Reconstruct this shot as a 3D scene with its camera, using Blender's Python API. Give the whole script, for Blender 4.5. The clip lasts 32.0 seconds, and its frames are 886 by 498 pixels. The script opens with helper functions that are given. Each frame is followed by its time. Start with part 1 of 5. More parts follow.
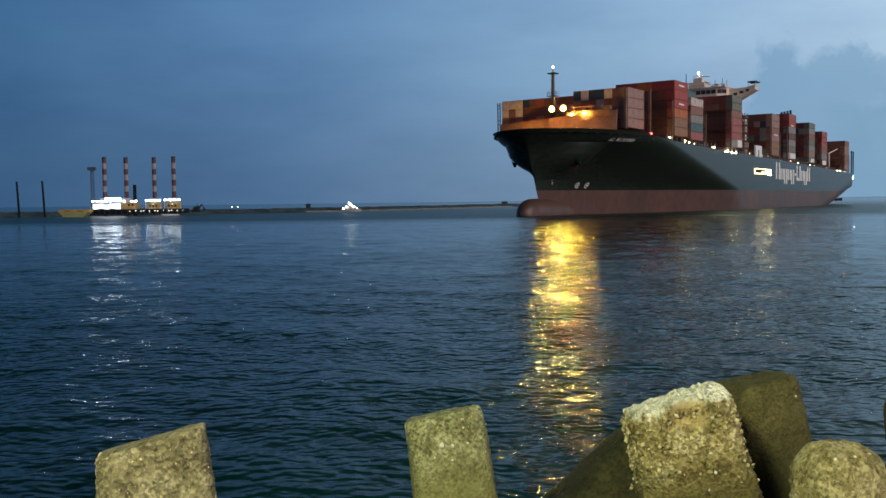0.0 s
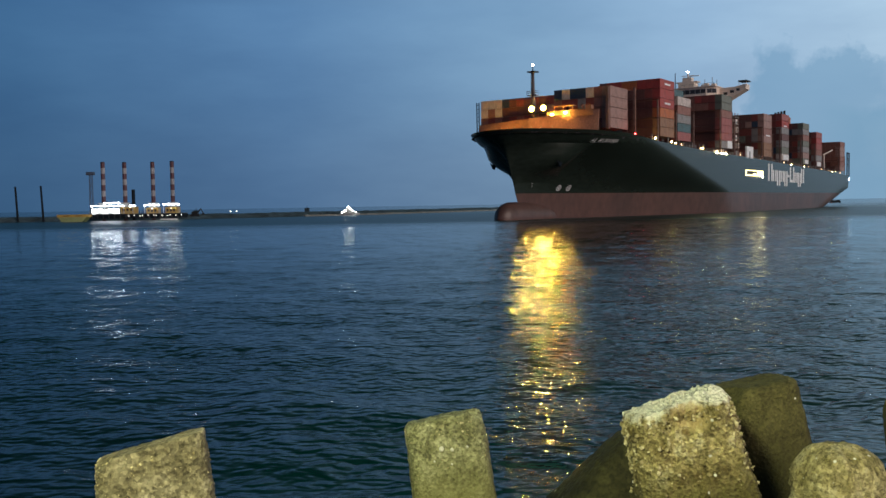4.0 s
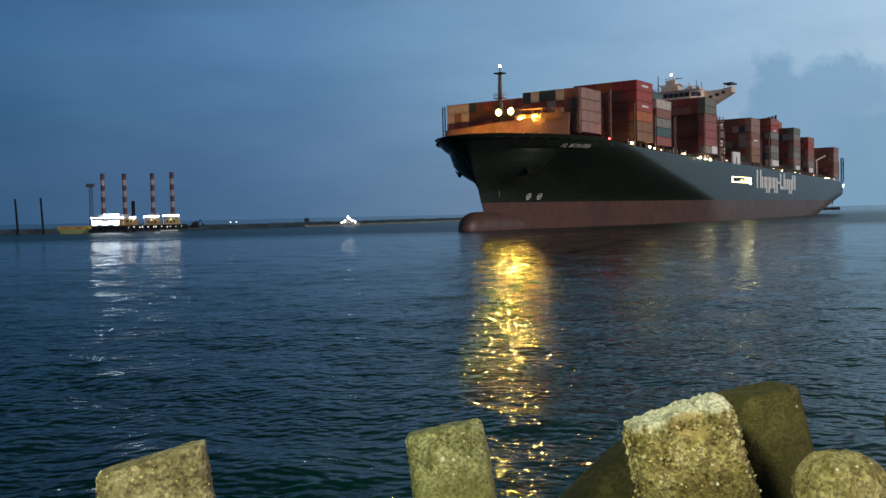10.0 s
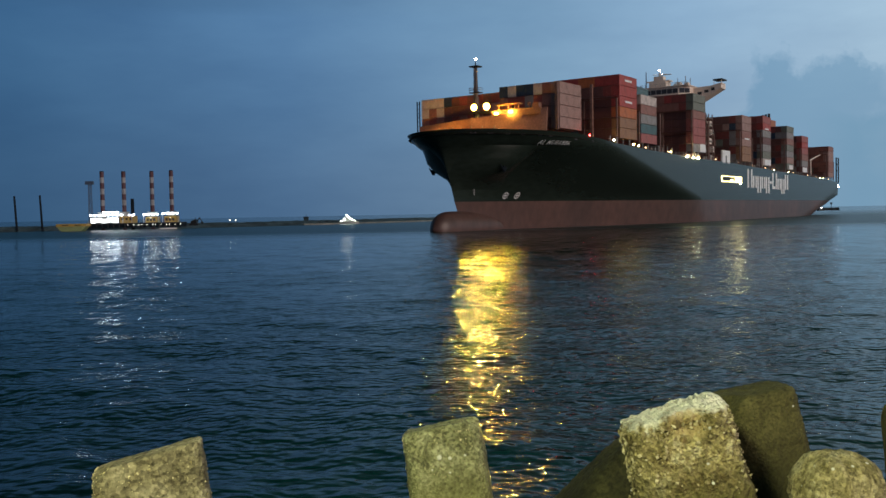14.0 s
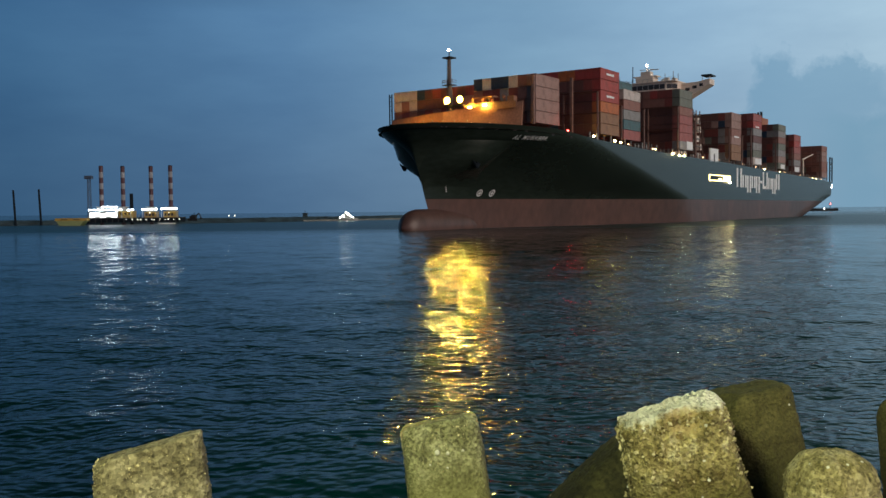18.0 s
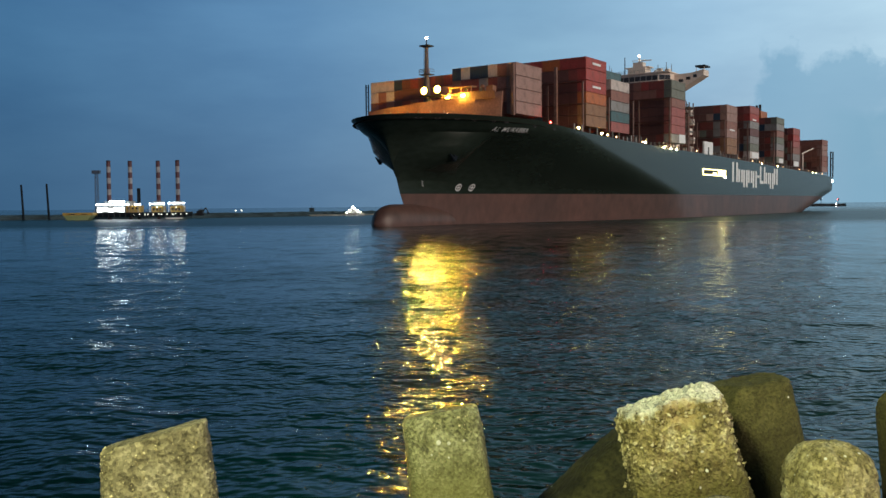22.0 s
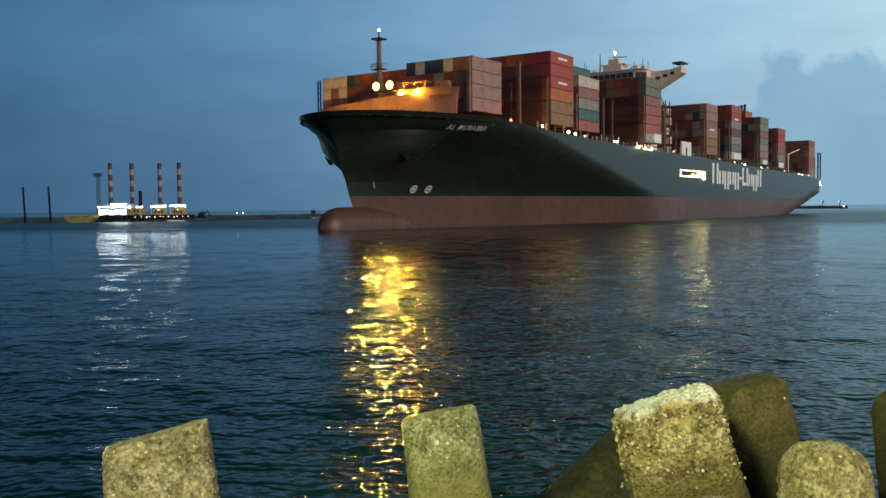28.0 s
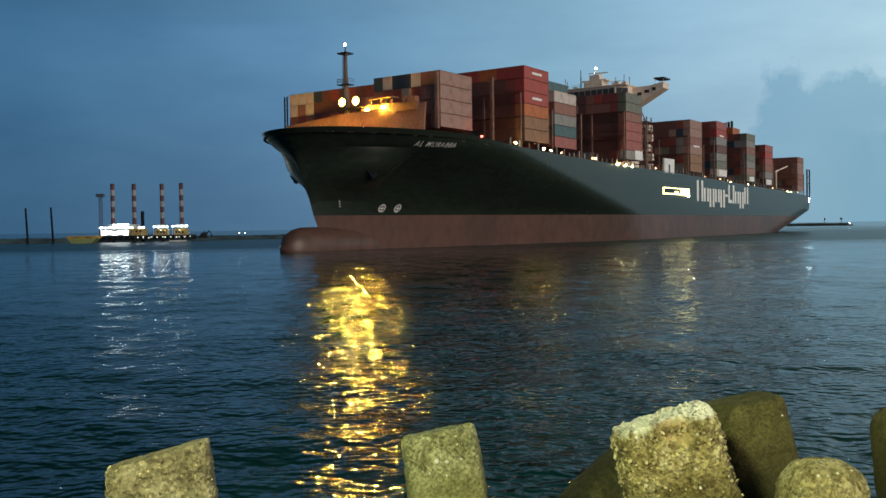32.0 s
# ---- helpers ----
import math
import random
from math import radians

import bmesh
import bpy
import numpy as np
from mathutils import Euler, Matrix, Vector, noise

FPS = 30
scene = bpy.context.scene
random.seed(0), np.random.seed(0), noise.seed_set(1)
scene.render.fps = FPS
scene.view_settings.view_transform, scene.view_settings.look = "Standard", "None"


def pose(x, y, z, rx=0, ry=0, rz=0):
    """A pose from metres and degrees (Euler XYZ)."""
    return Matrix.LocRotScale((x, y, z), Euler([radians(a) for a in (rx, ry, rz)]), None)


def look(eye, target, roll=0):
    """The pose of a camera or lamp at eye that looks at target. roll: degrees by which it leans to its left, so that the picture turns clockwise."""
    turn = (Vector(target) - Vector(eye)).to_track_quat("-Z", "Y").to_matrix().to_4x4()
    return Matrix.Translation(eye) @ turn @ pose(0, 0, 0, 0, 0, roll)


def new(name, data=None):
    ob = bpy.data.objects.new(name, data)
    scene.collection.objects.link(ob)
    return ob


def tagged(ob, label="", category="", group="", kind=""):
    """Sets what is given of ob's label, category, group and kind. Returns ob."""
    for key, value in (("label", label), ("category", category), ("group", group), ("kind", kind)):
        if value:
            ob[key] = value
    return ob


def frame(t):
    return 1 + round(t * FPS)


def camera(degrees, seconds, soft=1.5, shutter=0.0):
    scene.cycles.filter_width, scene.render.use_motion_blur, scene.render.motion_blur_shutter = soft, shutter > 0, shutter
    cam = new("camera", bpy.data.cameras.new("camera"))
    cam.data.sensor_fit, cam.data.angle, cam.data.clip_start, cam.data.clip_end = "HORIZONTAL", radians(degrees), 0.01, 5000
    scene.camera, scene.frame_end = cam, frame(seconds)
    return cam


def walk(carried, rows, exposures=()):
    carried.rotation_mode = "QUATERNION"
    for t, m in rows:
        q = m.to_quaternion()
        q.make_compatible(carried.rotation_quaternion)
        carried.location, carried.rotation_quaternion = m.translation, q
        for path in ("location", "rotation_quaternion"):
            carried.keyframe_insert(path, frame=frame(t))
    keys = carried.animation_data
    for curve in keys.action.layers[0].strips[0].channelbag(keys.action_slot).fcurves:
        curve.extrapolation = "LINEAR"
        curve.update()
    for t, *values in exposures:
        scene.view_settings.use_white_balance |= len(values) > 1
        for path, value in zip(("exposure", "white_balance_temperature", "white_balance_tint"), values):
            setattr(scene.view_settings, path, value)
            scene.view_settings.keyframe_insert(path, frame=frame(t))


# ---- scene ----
cam = camera(52.21, 32.0, soft=1.5, shutter=0.9)


def held(x, y, z, yaw, pitch, roll):
    """A hand-held camera: yaw to the left, pitch up, roll, in degrees, from a level look along +y."""
    return pose(x, y, z, 0, 0, yaw) @ pose(0, 0, 0, 90 + pitch) @ pose(0, 0, 0, 0, 0, roll)


PATH = [
    (0, -0.000, 0.000, 4.670, -0.005, -3.040, -0.725),
    (1, -0.000, -0.004, 4.677, -0.028, -2.963, -0.809),
    (2, 0.001, -0.006, 4.676, -0.052, -2.892, -0.917),
    (3, 0.002, -0.005, 4.674, -0.070, -2.856, -0.930),
    (3.5, 0.001, -0.005, 4.673, -0.076, -2.844, -0.941),
    (5.5, 0.000, -0.003, 4.675, -0.125, -2.710, -0.877),
    (6, 0.000, -0.004, 4.672, -0.143, -2.668, -0.812),
    (7, -0.002, -0.005, 4.674, -0.127, -2.555, -1.055),
    (8, 0.002, -0.009, 4.677, -0.077, -2.450, -1.231),
    (9, 0.004, -0.004, 4.676, -0.056, -2.315, -1.326),
    (10, 0.000, -0.006, 4.677, -0.090, -2.219, -1.305),
    (11, -0.000, -0.004, 4.674, -0.125, -2.187, -1.208),
    (12, 0.005, -0.005, 4.677, -0.080, -2.194, -1.132),
    (13, 0.012, -0.006, 4.674, -0.038, -2.198, -1.125),
    (14, 0.014, -0.017, 4.674, -0.140, -2.288, -1.078),
    (14.5, 0.010, -0.024, 4.672, -0.199, -2.322, -1.058),
    (16.5, 0.007, -0.031, 4.671, -0.352, -2.472, -0.824),
    (17, 0.011, -0.031, 4.670, -0.314, -2.467, -0.811),
    (18, 0.008, -0.057, 4.668, -0.217, -2.452, -0.602),
    (19, 0.027, -0.073, 4.661, -0.024, -2.446, -0.578),
    (20, 0.031, -0.107, 4.659, 0.055, -2.500, -0.405),
    (21, 0.029, -0.129, 4.658, 0.087, -2.656, -0.383),
    (22, 0.046, -0.151, 4.658, 0.204, -2.767, -0.549),
    (23, 0.058, -0.168, 4.656, 0.288, -2.878, -0.563),
    (24, 0.060, -0.179, 4.656, 0.326, -2.980, -0.543),
    (25, 0.062, -0.199, 4.656, 0.359, -3.054, -0.450),
    (25.5, 0.062, -0.203, 4.657, 0.347, -3.066, -0.400),
    (27.5, 0.069, -0.225, 4.657, 0.323, -2.742, -0.550),
    (28, 0.070, -0.228, 4.660, 0.293, -2.613, -0.574),
    (29, 0.076, -0.241, 4.658, 0.259, -2.316, -0.684),
    (30, 0.084, -0.269, 4.665, 0.240, -2.003, -0.852),
    (31, 0.091, -0.290, 4.670, 0.257, -1.724, -0.829),
    (32, 0.097, -0.318, 4.671, 0.398, -1.410, -0.839),
]
walk(cam, [(r[0], held(*r[1:])) for r in PATH], exposures=[(0, 0.44, 6050, 9.5), (9, 0.40, 6050, 8.5), (14, 0.30, 6070, 7.5), (17, 0.34, 6150, 5.5), (18, 0.37, 6170, 5), (19, 0.49, 6180, 4.5), (25, 0.65, 6300, 1.5), (28, 0.65, 6320, 0.5), (32, 0.57, 6310, -1.5)])

# ---- dusk sky, brighter over the sea to the right ----
world = bpy.data.worlds.new("dusk")
scene.world = world
world.use_nodes = True
wt = world.node_tree
wt.nodes.clear()


def wnode(kind, **values):
    n = wt.nodes.new(kind)
    for key, value in values.items():
        n.inputs[key].default_value = value
    return n


def wmath(op, a, b=None, c=None):
    n = wt.nodes.new("ShaderNodeMath")
    n.operation = op
    for i, v in enumerate((a, b, c)):
        if v is None:
            continue
        if isinstance(v, (int, float)):
            n.inputs[i].default_value = v
        else:
            wt.links.new(v, n.inputs[i])
    return n.outputs[0]


def wramp(fac, stops):
    n = wt.nodes.new("ShaderNodeValToRGB")
    e = n.color_ramp.elements
    while len(e) < len(stops):
        e.new(0.5)
    for el, (p, col) in zip(e, stops):
        el.position, el.color = p, (*col, 1)
    wt.links.new(fac, n.inputs[0])
    return n.outputs[0]


def wmix(fac, a, b, kind="MIX"):
    n = wt.nodes.new("ShaderNodeMix")
    n.data_type, n.blend_type = "RGBA", kind
    for sock, v in ((n.inputs[0], fac), (n.inputs[6], a), (n.inputs[7], b)):
        if isinstance(v, (int, float)):
            sock.default_value = v
        elif isinstance(v, tuple):
            sock.default_value = (*v, 1)
        else:
            wt.links.new(v, sock)
    return n.outputs[2]


coord = wt.nodes.new("ShaderNodeTexCoord").outputs["Generated"]
split = wt.nodes.new("ShaderNodeSeparateXYZ")
wt.links.new(coord, split.inputs[0])
dx, dy, dz = split.outputs
azim = wmath("ARCTAN2", dx, dy)                     # 0 along +y, positive to the right
elev = wmath("ARCSINE", dz)
sky = wt.nodes.new("ShaderNodeTexSky")
sky.sky_type, sky.sun_disc = "NISHITA", False
sky.sun_elevation, sky.sun_rotation = radians(2.0), radians(75)
sky.air_density, sky.dust_density, sky.ozone_density = 1.2, 1.5, 4.0
# the cloud cover takes its colour from the angle off the sunset: pale near it, deep blue away from it
SET = radians(75)
flat = wmath("SQRT", wmath("ADD", wmath("MULTIPLY", dx, dx), wmath("MULTIPLY_ADD", dy, dy, 1e-5)))
toward = wmath("DIVIDE", wmath("MULTIPLY_ADD", dx, math.sin(SET), wmath("MULTIPLY", dy, math.cos(SET))), flat)
side = wmath("DIVIDE", wmath("ARCCOSINE", toward), math.pi)
cover = wramp(side, [(0.0, (0.43, 0.53, 0.56)), (0.272, (0.350, 0.474, 0.580)), (0.33, (0.242, 0.362, 0.494)), (0.383, (0.172, 0.285, 0.410)), (0.47, (0.088, 0.178, 0.310)), (0.556, (0.045, 0.112, 0.216)),
                     (1.0, (0.022, 0.050, 0.095))])
LOWER = [(0.0, (0.80, 0.74, 0.72)), (0.05, (0.83, 0.78, 0.77)), (0.12, (0.93, 0.91, 0.90))]
low_lit = wramp(elev, LOWER + [(0.24, (1.0, 1.0, 1.0)), (0.36, (0.74, 0.75, 0.68)), (0.6, (0.42, 0.45, 0.37)), (0.95, (0.32, 0.35, 0.27))])
low_dim = wramp(elev, LOWER + [(0.21, (1.0, 1.0, 1.0)), (0.30, (0.62, 0.61, 0.52)), (0.6, (0.28, 0.30, 0.23)), (0.95, (0.22, 0.25, 0.19))])
away = wmath("MULTIPLY_ADD", side, 1 / 0.16, -0.34 / 0.16)
away.node.use_clamp = True
low = wmix(away, low_lit, low_dim)
cover = wmix(1.0, cover, low, "MULTIPLY")
# soft streaks and patches
mapn = wnode("ShaderNodeMapping")
mapn.inputs["Scale"].default_value = (2.0, 2.0, 7.0)
wt.links.new(coord, mapn.inputs[0])
noise_a = wnode("ShaderNodeTexNoise", Scale=2.2, Detail=6.0, Roughness=0.55)
wt.links.new(mapn.outputs[0], noise_a.inputs["Vector"])
streak = wramp(noise_a.outputs[0], [(0.3, (0.86, 0.88, 0.91)), (0.7, (1.12, 1.10, 1.07))])
cover = wmix(1.0, cover, streak, "MULTIPLY")
# the cumulus bank low on the right
noise_b = wnode("ShaderNodeTexNoise", Scale=16.0, Detail=7.0, Roughness=0.6)
wt.links.new(coord, noise_b.inputs["Vector"])
edge = wmath("MULTIPLY_ADD", noise_b.outputs[0], 0.15, -0.075)
az2, el2 = wmath("ADD", azim, edge), wmath("ADD", elev, edge)
left = wmath("MULTIPLY_ADD", az2, 1 / 0.016, -0.332 / 0.016)
left.node.use_clamp = True
slope = wmath("MULTIPLY_ADD", az2, -0.20, 0.242)
top = wmath("MULTIPLY", wmath("SUBTRACT", slope, el2), 1 / 0.02)
top.node.use_clamp = True
right = wmath("MULTIPLY_ADD", az2, -1 / 0.08, 0.52 / 0.08)
right.node.use_clamp = True
bank = wmath("MULTIPLY", wmath("MULTIPLY", left, top), right)
cover = wmix(wmath("MULTIPLY", bank, 0.62), cover, (0.135, 0.255, 0.370))
# a flat dark bar of cloud under it
bar = wmath("MULTIPLY", wmath("SUBTRACT", 0.093, wmath("ADD", elev, wmath("MULTIPLY", edge, 0.25))), 1 / 0.012)
bar.node.use_clamp = True
barl = wmath("MULTIPLY_ADD", azim, 1 / 0.05, -0.38 / 0.05)
barl.node.use_clamp = True
cover = wmix(wmath("MULTIPLY", wmath("MULTIPLY", bar, barl), 0.55), cover, (0.15, 0.27, 0.37))
bg_sky = wnode("ShaderNodeBackground", Strength=0.05)
wt.links.new(sky.outputs[0], bg_sky.inputs[0])
bg_cov = wnode("ShaderNodeBackground", Strength=1.0)
wt.links.new(cover, bg_cov.inputs[0])
mixw = wt.nodes.new("ShaderNodeMixShader")
mixw.inputs[0].default_value = 0.94
wt.links.new(bg_sky.outputs[0], mixw.inputs[1])
wt.links.new(bg_cov.outputs[0], mixw.inputs[2])
wout = wt.nodes.new("ShaderNodeOutputWorld")
wt.links.new(mixw.outputs[0], wout.inputs[0])

# the last light of the set sun, through cloud
sun = new("sun", bpy.data.lights.new("sun", "SUN"))
sun.data.energy, sun.data.angle, sun.data.color = 1.12, radians(35), (1.0, 0.74, 0.60)
sun.matrix_world = look((45, -48, 20), (0, 0, 0))

# the street lamp on the promenade behind the camera, which lights the armour blocks
lamp = new("street_light", bpy.data.lights.new("street_light", "SPOT"))
lamp.data.energy, lamp.data.color, lamp.data.shadow_soft_size = 6600, (0.93, 0.94, 0.55), 0.6
lamp.data.spot_size, lamp.data.spot_blend = radians(60), 0.7
lamp.matrix_world = look((-4.0, -3.2, 9.5), (1.4, 7.6, 2.9))
scene.view_settings.exposure = 0.5


# ---- materials ----
def mat(name, color, rough=0.6, metal=0.0, vary=0.25, scale=1.0, bump=0.0, bump_scale=None, second=None, emit=0.0, emit_color=None, spec=0.5, stretch=None, ramp=(0.35, 0.65)):
    """A painted or mineral surface with grain and stains at two scales."""
    m = bpy.data.materials.new(name)
    m.use_nodes = True
    nt = m.node_tree
    b = nt.nodes["Principled BSDF"]
    b.inputs["Roughness"].default_value, b.inputs["Metallic"].default_value = rough, metal
    b.inputs["Specular IOR Level"].default_value = spec
    tc = nt.nodes.new("ShaderNodeTexCoord")
    vec = tc.outputs["Object"]
    if stretch:
        mp = nt.nodes.new("ShaderNodeMapping")
        mp.inputs["Scale"].default_value = stretch
        nt.links.new(vec, mp.inputs[0])
        vec = mp.outputs[0]
    n1 = nt.nodes.new("ShaderNodeTexNoise")
    n1.inputs["Scale"].default_value, n1.inputs["Detail"].default_value = scale, 6
    nt.links.new(vec, n1.inputs["Vector"])
    r1 = nt.nodes.new("ShaderNodeValToRGB")
    second = second or tuple(c * (1 - vary) for c in color)
    r1.color_ramp.elements[0].position, r1.color_ramp.elements[1].position = ramp
    r1.color_ramp.elements[0].color, r1.color_ramp.elements[1].color = (*second, 1), (*color, 1)
    nt.links.new(n1.outputs[0], r1.inputs[0])
    n2 = nt.nodes.new("ShaderNodeTexNoise")
    n2.inputs["Scale"].default_value, n2.inputs["Detail"].default_value = scale * 9, 4
    nt.links.new(vec, n2.inputs["Vector"])
    r2 = nt.nodes.new("ShaderNodeValToRGB")
    r2.color_ramp.elements[0].color = (1 - vary, 1 - vary, 1 - vary, 1)
    r2.color_ramp.elements[1].color = (1 + vary * 0.4, 1 + vary * 0.4, 1 + vary * 0.4, 1)
    r2.color_ramp.elements[0].position, r2.color_ramp.elements[1].position = 0.3, 0.7
    nt.links.new(n2.outputs[0], r2.inputs[0])
    mx = nt.nodes.new("ShaderNodeMix")
    mx.data_type, mx.blend_type = "RGBA", "MULTIPLY"
    mx.inputs[0].default_value = 1.0
    nt.links.new(r1.outputs[0], mx.inputs[6])
    nt.links.new(r2.outputs[0], mx.inputs[7])
    nt.links.new(mx.outputs[2], b.inputs["Base Color"])
    if bump:
        bp = nt.nodes.new("ShaderNodeBump")
        bp.inputs["Strength"].default_value, bp.inputs["Distance"].default_value = 1.0, bump
        n3 = nt.nodes.new("ShaderNodeTexNoise")
        n3.inputs["Scale"].default_value, n3.inputs["Detail"].default_value = bump_scale or scale * 4, 6
        nt.links.new(vec, n3.inputs["Vector"])
        nt.links.new(n3.outputs[0], bp.inputs["Height"])
        nt.links.new(bp.outputs[0], b.inputs["Normal"])
    if emit:
        b.inputs["Emission Color"].default_value = (*(emit_color or color), 1)
        b.inputs["Emission Strength"].default_value = emit
    return m


def glow(name, color, strength):
    m = bpy.data.materials.new(name)
    m.use_nodes = True
    b = m.node_tree.nodes["Principled BSDF"]
    b.inputs["Base Color"].default_value = (0.8, 0.8, 0.8, 1)
    b.inputs["Emission Color"].default_value, b.inputs["Emission Strength"].default_value = (*color, 1), strength
    return m


def corrugated(name, color, pitch=0.28):
    """Container steel: vertical corrugation, faded paint, rust."""
    m = mat(name, color, rough=0.55, vary=0.3, scale=0.5, second=tuple(0.6 * c + 0.4 * r for c, r in zip(color, (0.09, 0.05, 0.035))), ramp=(0.3, 0.55))
    nt = m.node_tree
    w = nt.nodes.new("ShaderNodeTexWave")
    w.inputs["Scale"].default_value = 0.5 / pitch * 0.64
    tc = nt.nodes.new("ShaderNodeTexCoord")
    nt.links.new(tc.outputs["Object"], w.inputs["Vector"])
    bp = nt.nodes.new("ShaderNodeBump")
    bp.inputs["Distance"].default_value = 0.036
    nt.links.new(w.outputs[1], bp.inputs["Height"])
    nt.links.new(bp.outputs[0], nt.nodes["Principled BSDF"].inputs["Normal"])
    return m


BOX_COLORS = {
    "maroon": (0.29, 0.070, 0.056), "brown": (0.33, 0.145, 0.110), "red": (0.46, 0.075, 0.060), "orange": (0.56, 0.165, 0.050), "taupe": (0.40, 0.235, 0.195), "grey": (0.31, 0.29, 0.28),
    "teal": (0.085, 0.16, 0.175), "blue": (0.025, 0.055, 0.10), "white": (0.68, 0.58, 0.53), "olive": (0.21, 0.215, 0.17), "dark": (0.17, 0.070, 0.060), "rose": (0.41, 0.125, 0.110), "tan": (0.34, 0.175, 0.09)}
BOX = {k: corrugated("container_" + k, c) for k, c in BOX_COLORS.items()}

M_topside = mat("hull_topside_paint", (0.027, 0.038, 0.030), rough=0.27, spec=0.36, vary=0.22, scale=0.05, bump=0.02, bump_scale=0.3, stretch=(1, 1, 2.5))
M_boot = mat("hull_red_antifouling", (0.125, 0.061, 0.047), rough=0.42, vary=0.30, scale=0.05, second=(0.088, 0.047, 0.038), stretch=(1, 1, 0.6))
M_deck = mat("deck_red_oxide", (0.14, 0.05, 0.035), rough=0.75, vary=0.3, scale=0.3)
M_steelbrown = mat("lashing_steel_brown", (0.30, 0.17, 0.135), rough=0.65, vary=0.35, scale=0.5)
M_wall = mat("breakwater_paint", (0.32, 0.165, 0.115), rough=0.6, vary=0.25, scale=0.25)
M_house = mat("deckhouse_white", (0.90, 0.75, 0.63), rough=0.5, vary=0.12, scale=0.2)
M_funnel = mat("funnel_orange", (0.42, 0.12, 0.025), rough=0.5, vary=0.15, scale=0.2)
M_black = mat("black_steel", (0.018, 0.018, 0.02), rough=0.5, vary=0.3, scale=0.6)
M_moth = mat("moth_wing", (0.24, 0.22, 0.20), rough=0.8, vary=0.2, scale=150.0)
M_crane = mat("crane_grey", (0.070, 0.095, 0.150), rough=0.6, vary=0.2, scale=0.5)
M_pile = mat("pile_dark_steel", (0.010, 0.016, 0.024), rough=0.7, vary=0.3, scale=0.6, spec=0.15)
M_glass = mat("bridge_glass", (0.06, 0.05, 0.045), rough=0.08, vary=0.1, scale=0.4)
M_mark = mat("white_marking", (0.93, 0.93, 0.92), rough=0.5, vary=0.12, scale=0.4)
M_rail = mat("rail_grey", (0.30, 0.27, 0.24), rough=0.5, vary=0.3, scale=1.0)
M_mast = mat("mast_buff", (0.085, 0.072, 0.080), rough=0.55, vary=0.2, scale=0.5)
G_sodium = glow("sodium_light", (1.0, 0.61, 0.085), 2100.0)
G_glare = glow("lamp_glare_glow", (1.0, 0.55, 0.03), 4.5)
G_deckfill = glow("sodium_fill_light", (1.0, 0.52, 0.05), 620.0)
G_passage = glow("passage_light", (1.0, 0.56, 0.26), 4.0)
G_white = glow("white_nav_light", (0.90, 0.96, 1.0), 25.0)
G_deck = glow("warm_deck_light", (1.0, 0.72, 0.22), 45.0)
G_side = glow("outboard_deck_light", (1.0, 0.82, 0.36), 240.0)
G_foredeck = glow("fore_deck_light", (1.0, 0.72, 0.18), 60.0)
G_red = glow("red_side_light", (1.0, 0.010, 0.008), 65.0)
G_redflash = glow("red_harbour_light", (1.0, 0.16, 0.15), 5.0)
G_whiteflash = glow("white_harbour_light", (1.0, 0.95, 0.70), 2.5)
G_port = glow("lit_pilot_door", (1.0, 0.76, 0.26), 3.6)
G_flood = glow("cool_flood_light", (0.86, 0.95, 1.0), 2.0)
G_lamp = glow("flood_lamp_light", (0.9, 0.97, 1.0), 36.0)
G_housefront = glow("deck_house_front_glow", (1.0, 0.99, 0.94), 2.6)
G_boat = glow("work_boat_light", (1.0, 0.97, 0.84), 14.0)
G_yard = glow("yard_light", (1.0, 0.93, 0.72), 3.0)
for weak in (G_passage, G_white, G_yard):
    weak.cycles.emission_sampling = "NONE"
M_yellow = mat("barge_yellow", (0.55, 0.35, 0.07), rough=0.55, vary=0.2, scale=0.3)
M_green = mat("barge_green", (0.30, 0.36, 0.16), rough=0.6, vary=0.2, scale=0.3)
M_legred = mat("leg_red", (0.105, 0.042, 0.055), rough=0.6, vary=0.2, scale=0.5)
M_legwhite = mat("leg_white", (0.33, 0.33, 0.36), rough=0.6, vary=0.15, scale=0.5)
M_rubble = mat("rubble_stone", (0.070, 0.072, 0.075), rough=0.85, vary=0.5, scale=0.4, bump=0.3, bump_scale=0.7)
M_mole = mat("mole_stone", (0.058, 0.100, 0.125), rough=0.85, vary=0.55, scale=0.25, bump=0.3, bump_scale=0.7)
M_ledge = mat("ledge_pale_stone", (0.34, 0.33, 0.30), rough=0.85, vary=0.4, scale=0.3)
M_hullgrey = mat("work_boat_white", (0.55, 0.56, 0.56), rough=0.5, vary=0.15, scale=0.4)


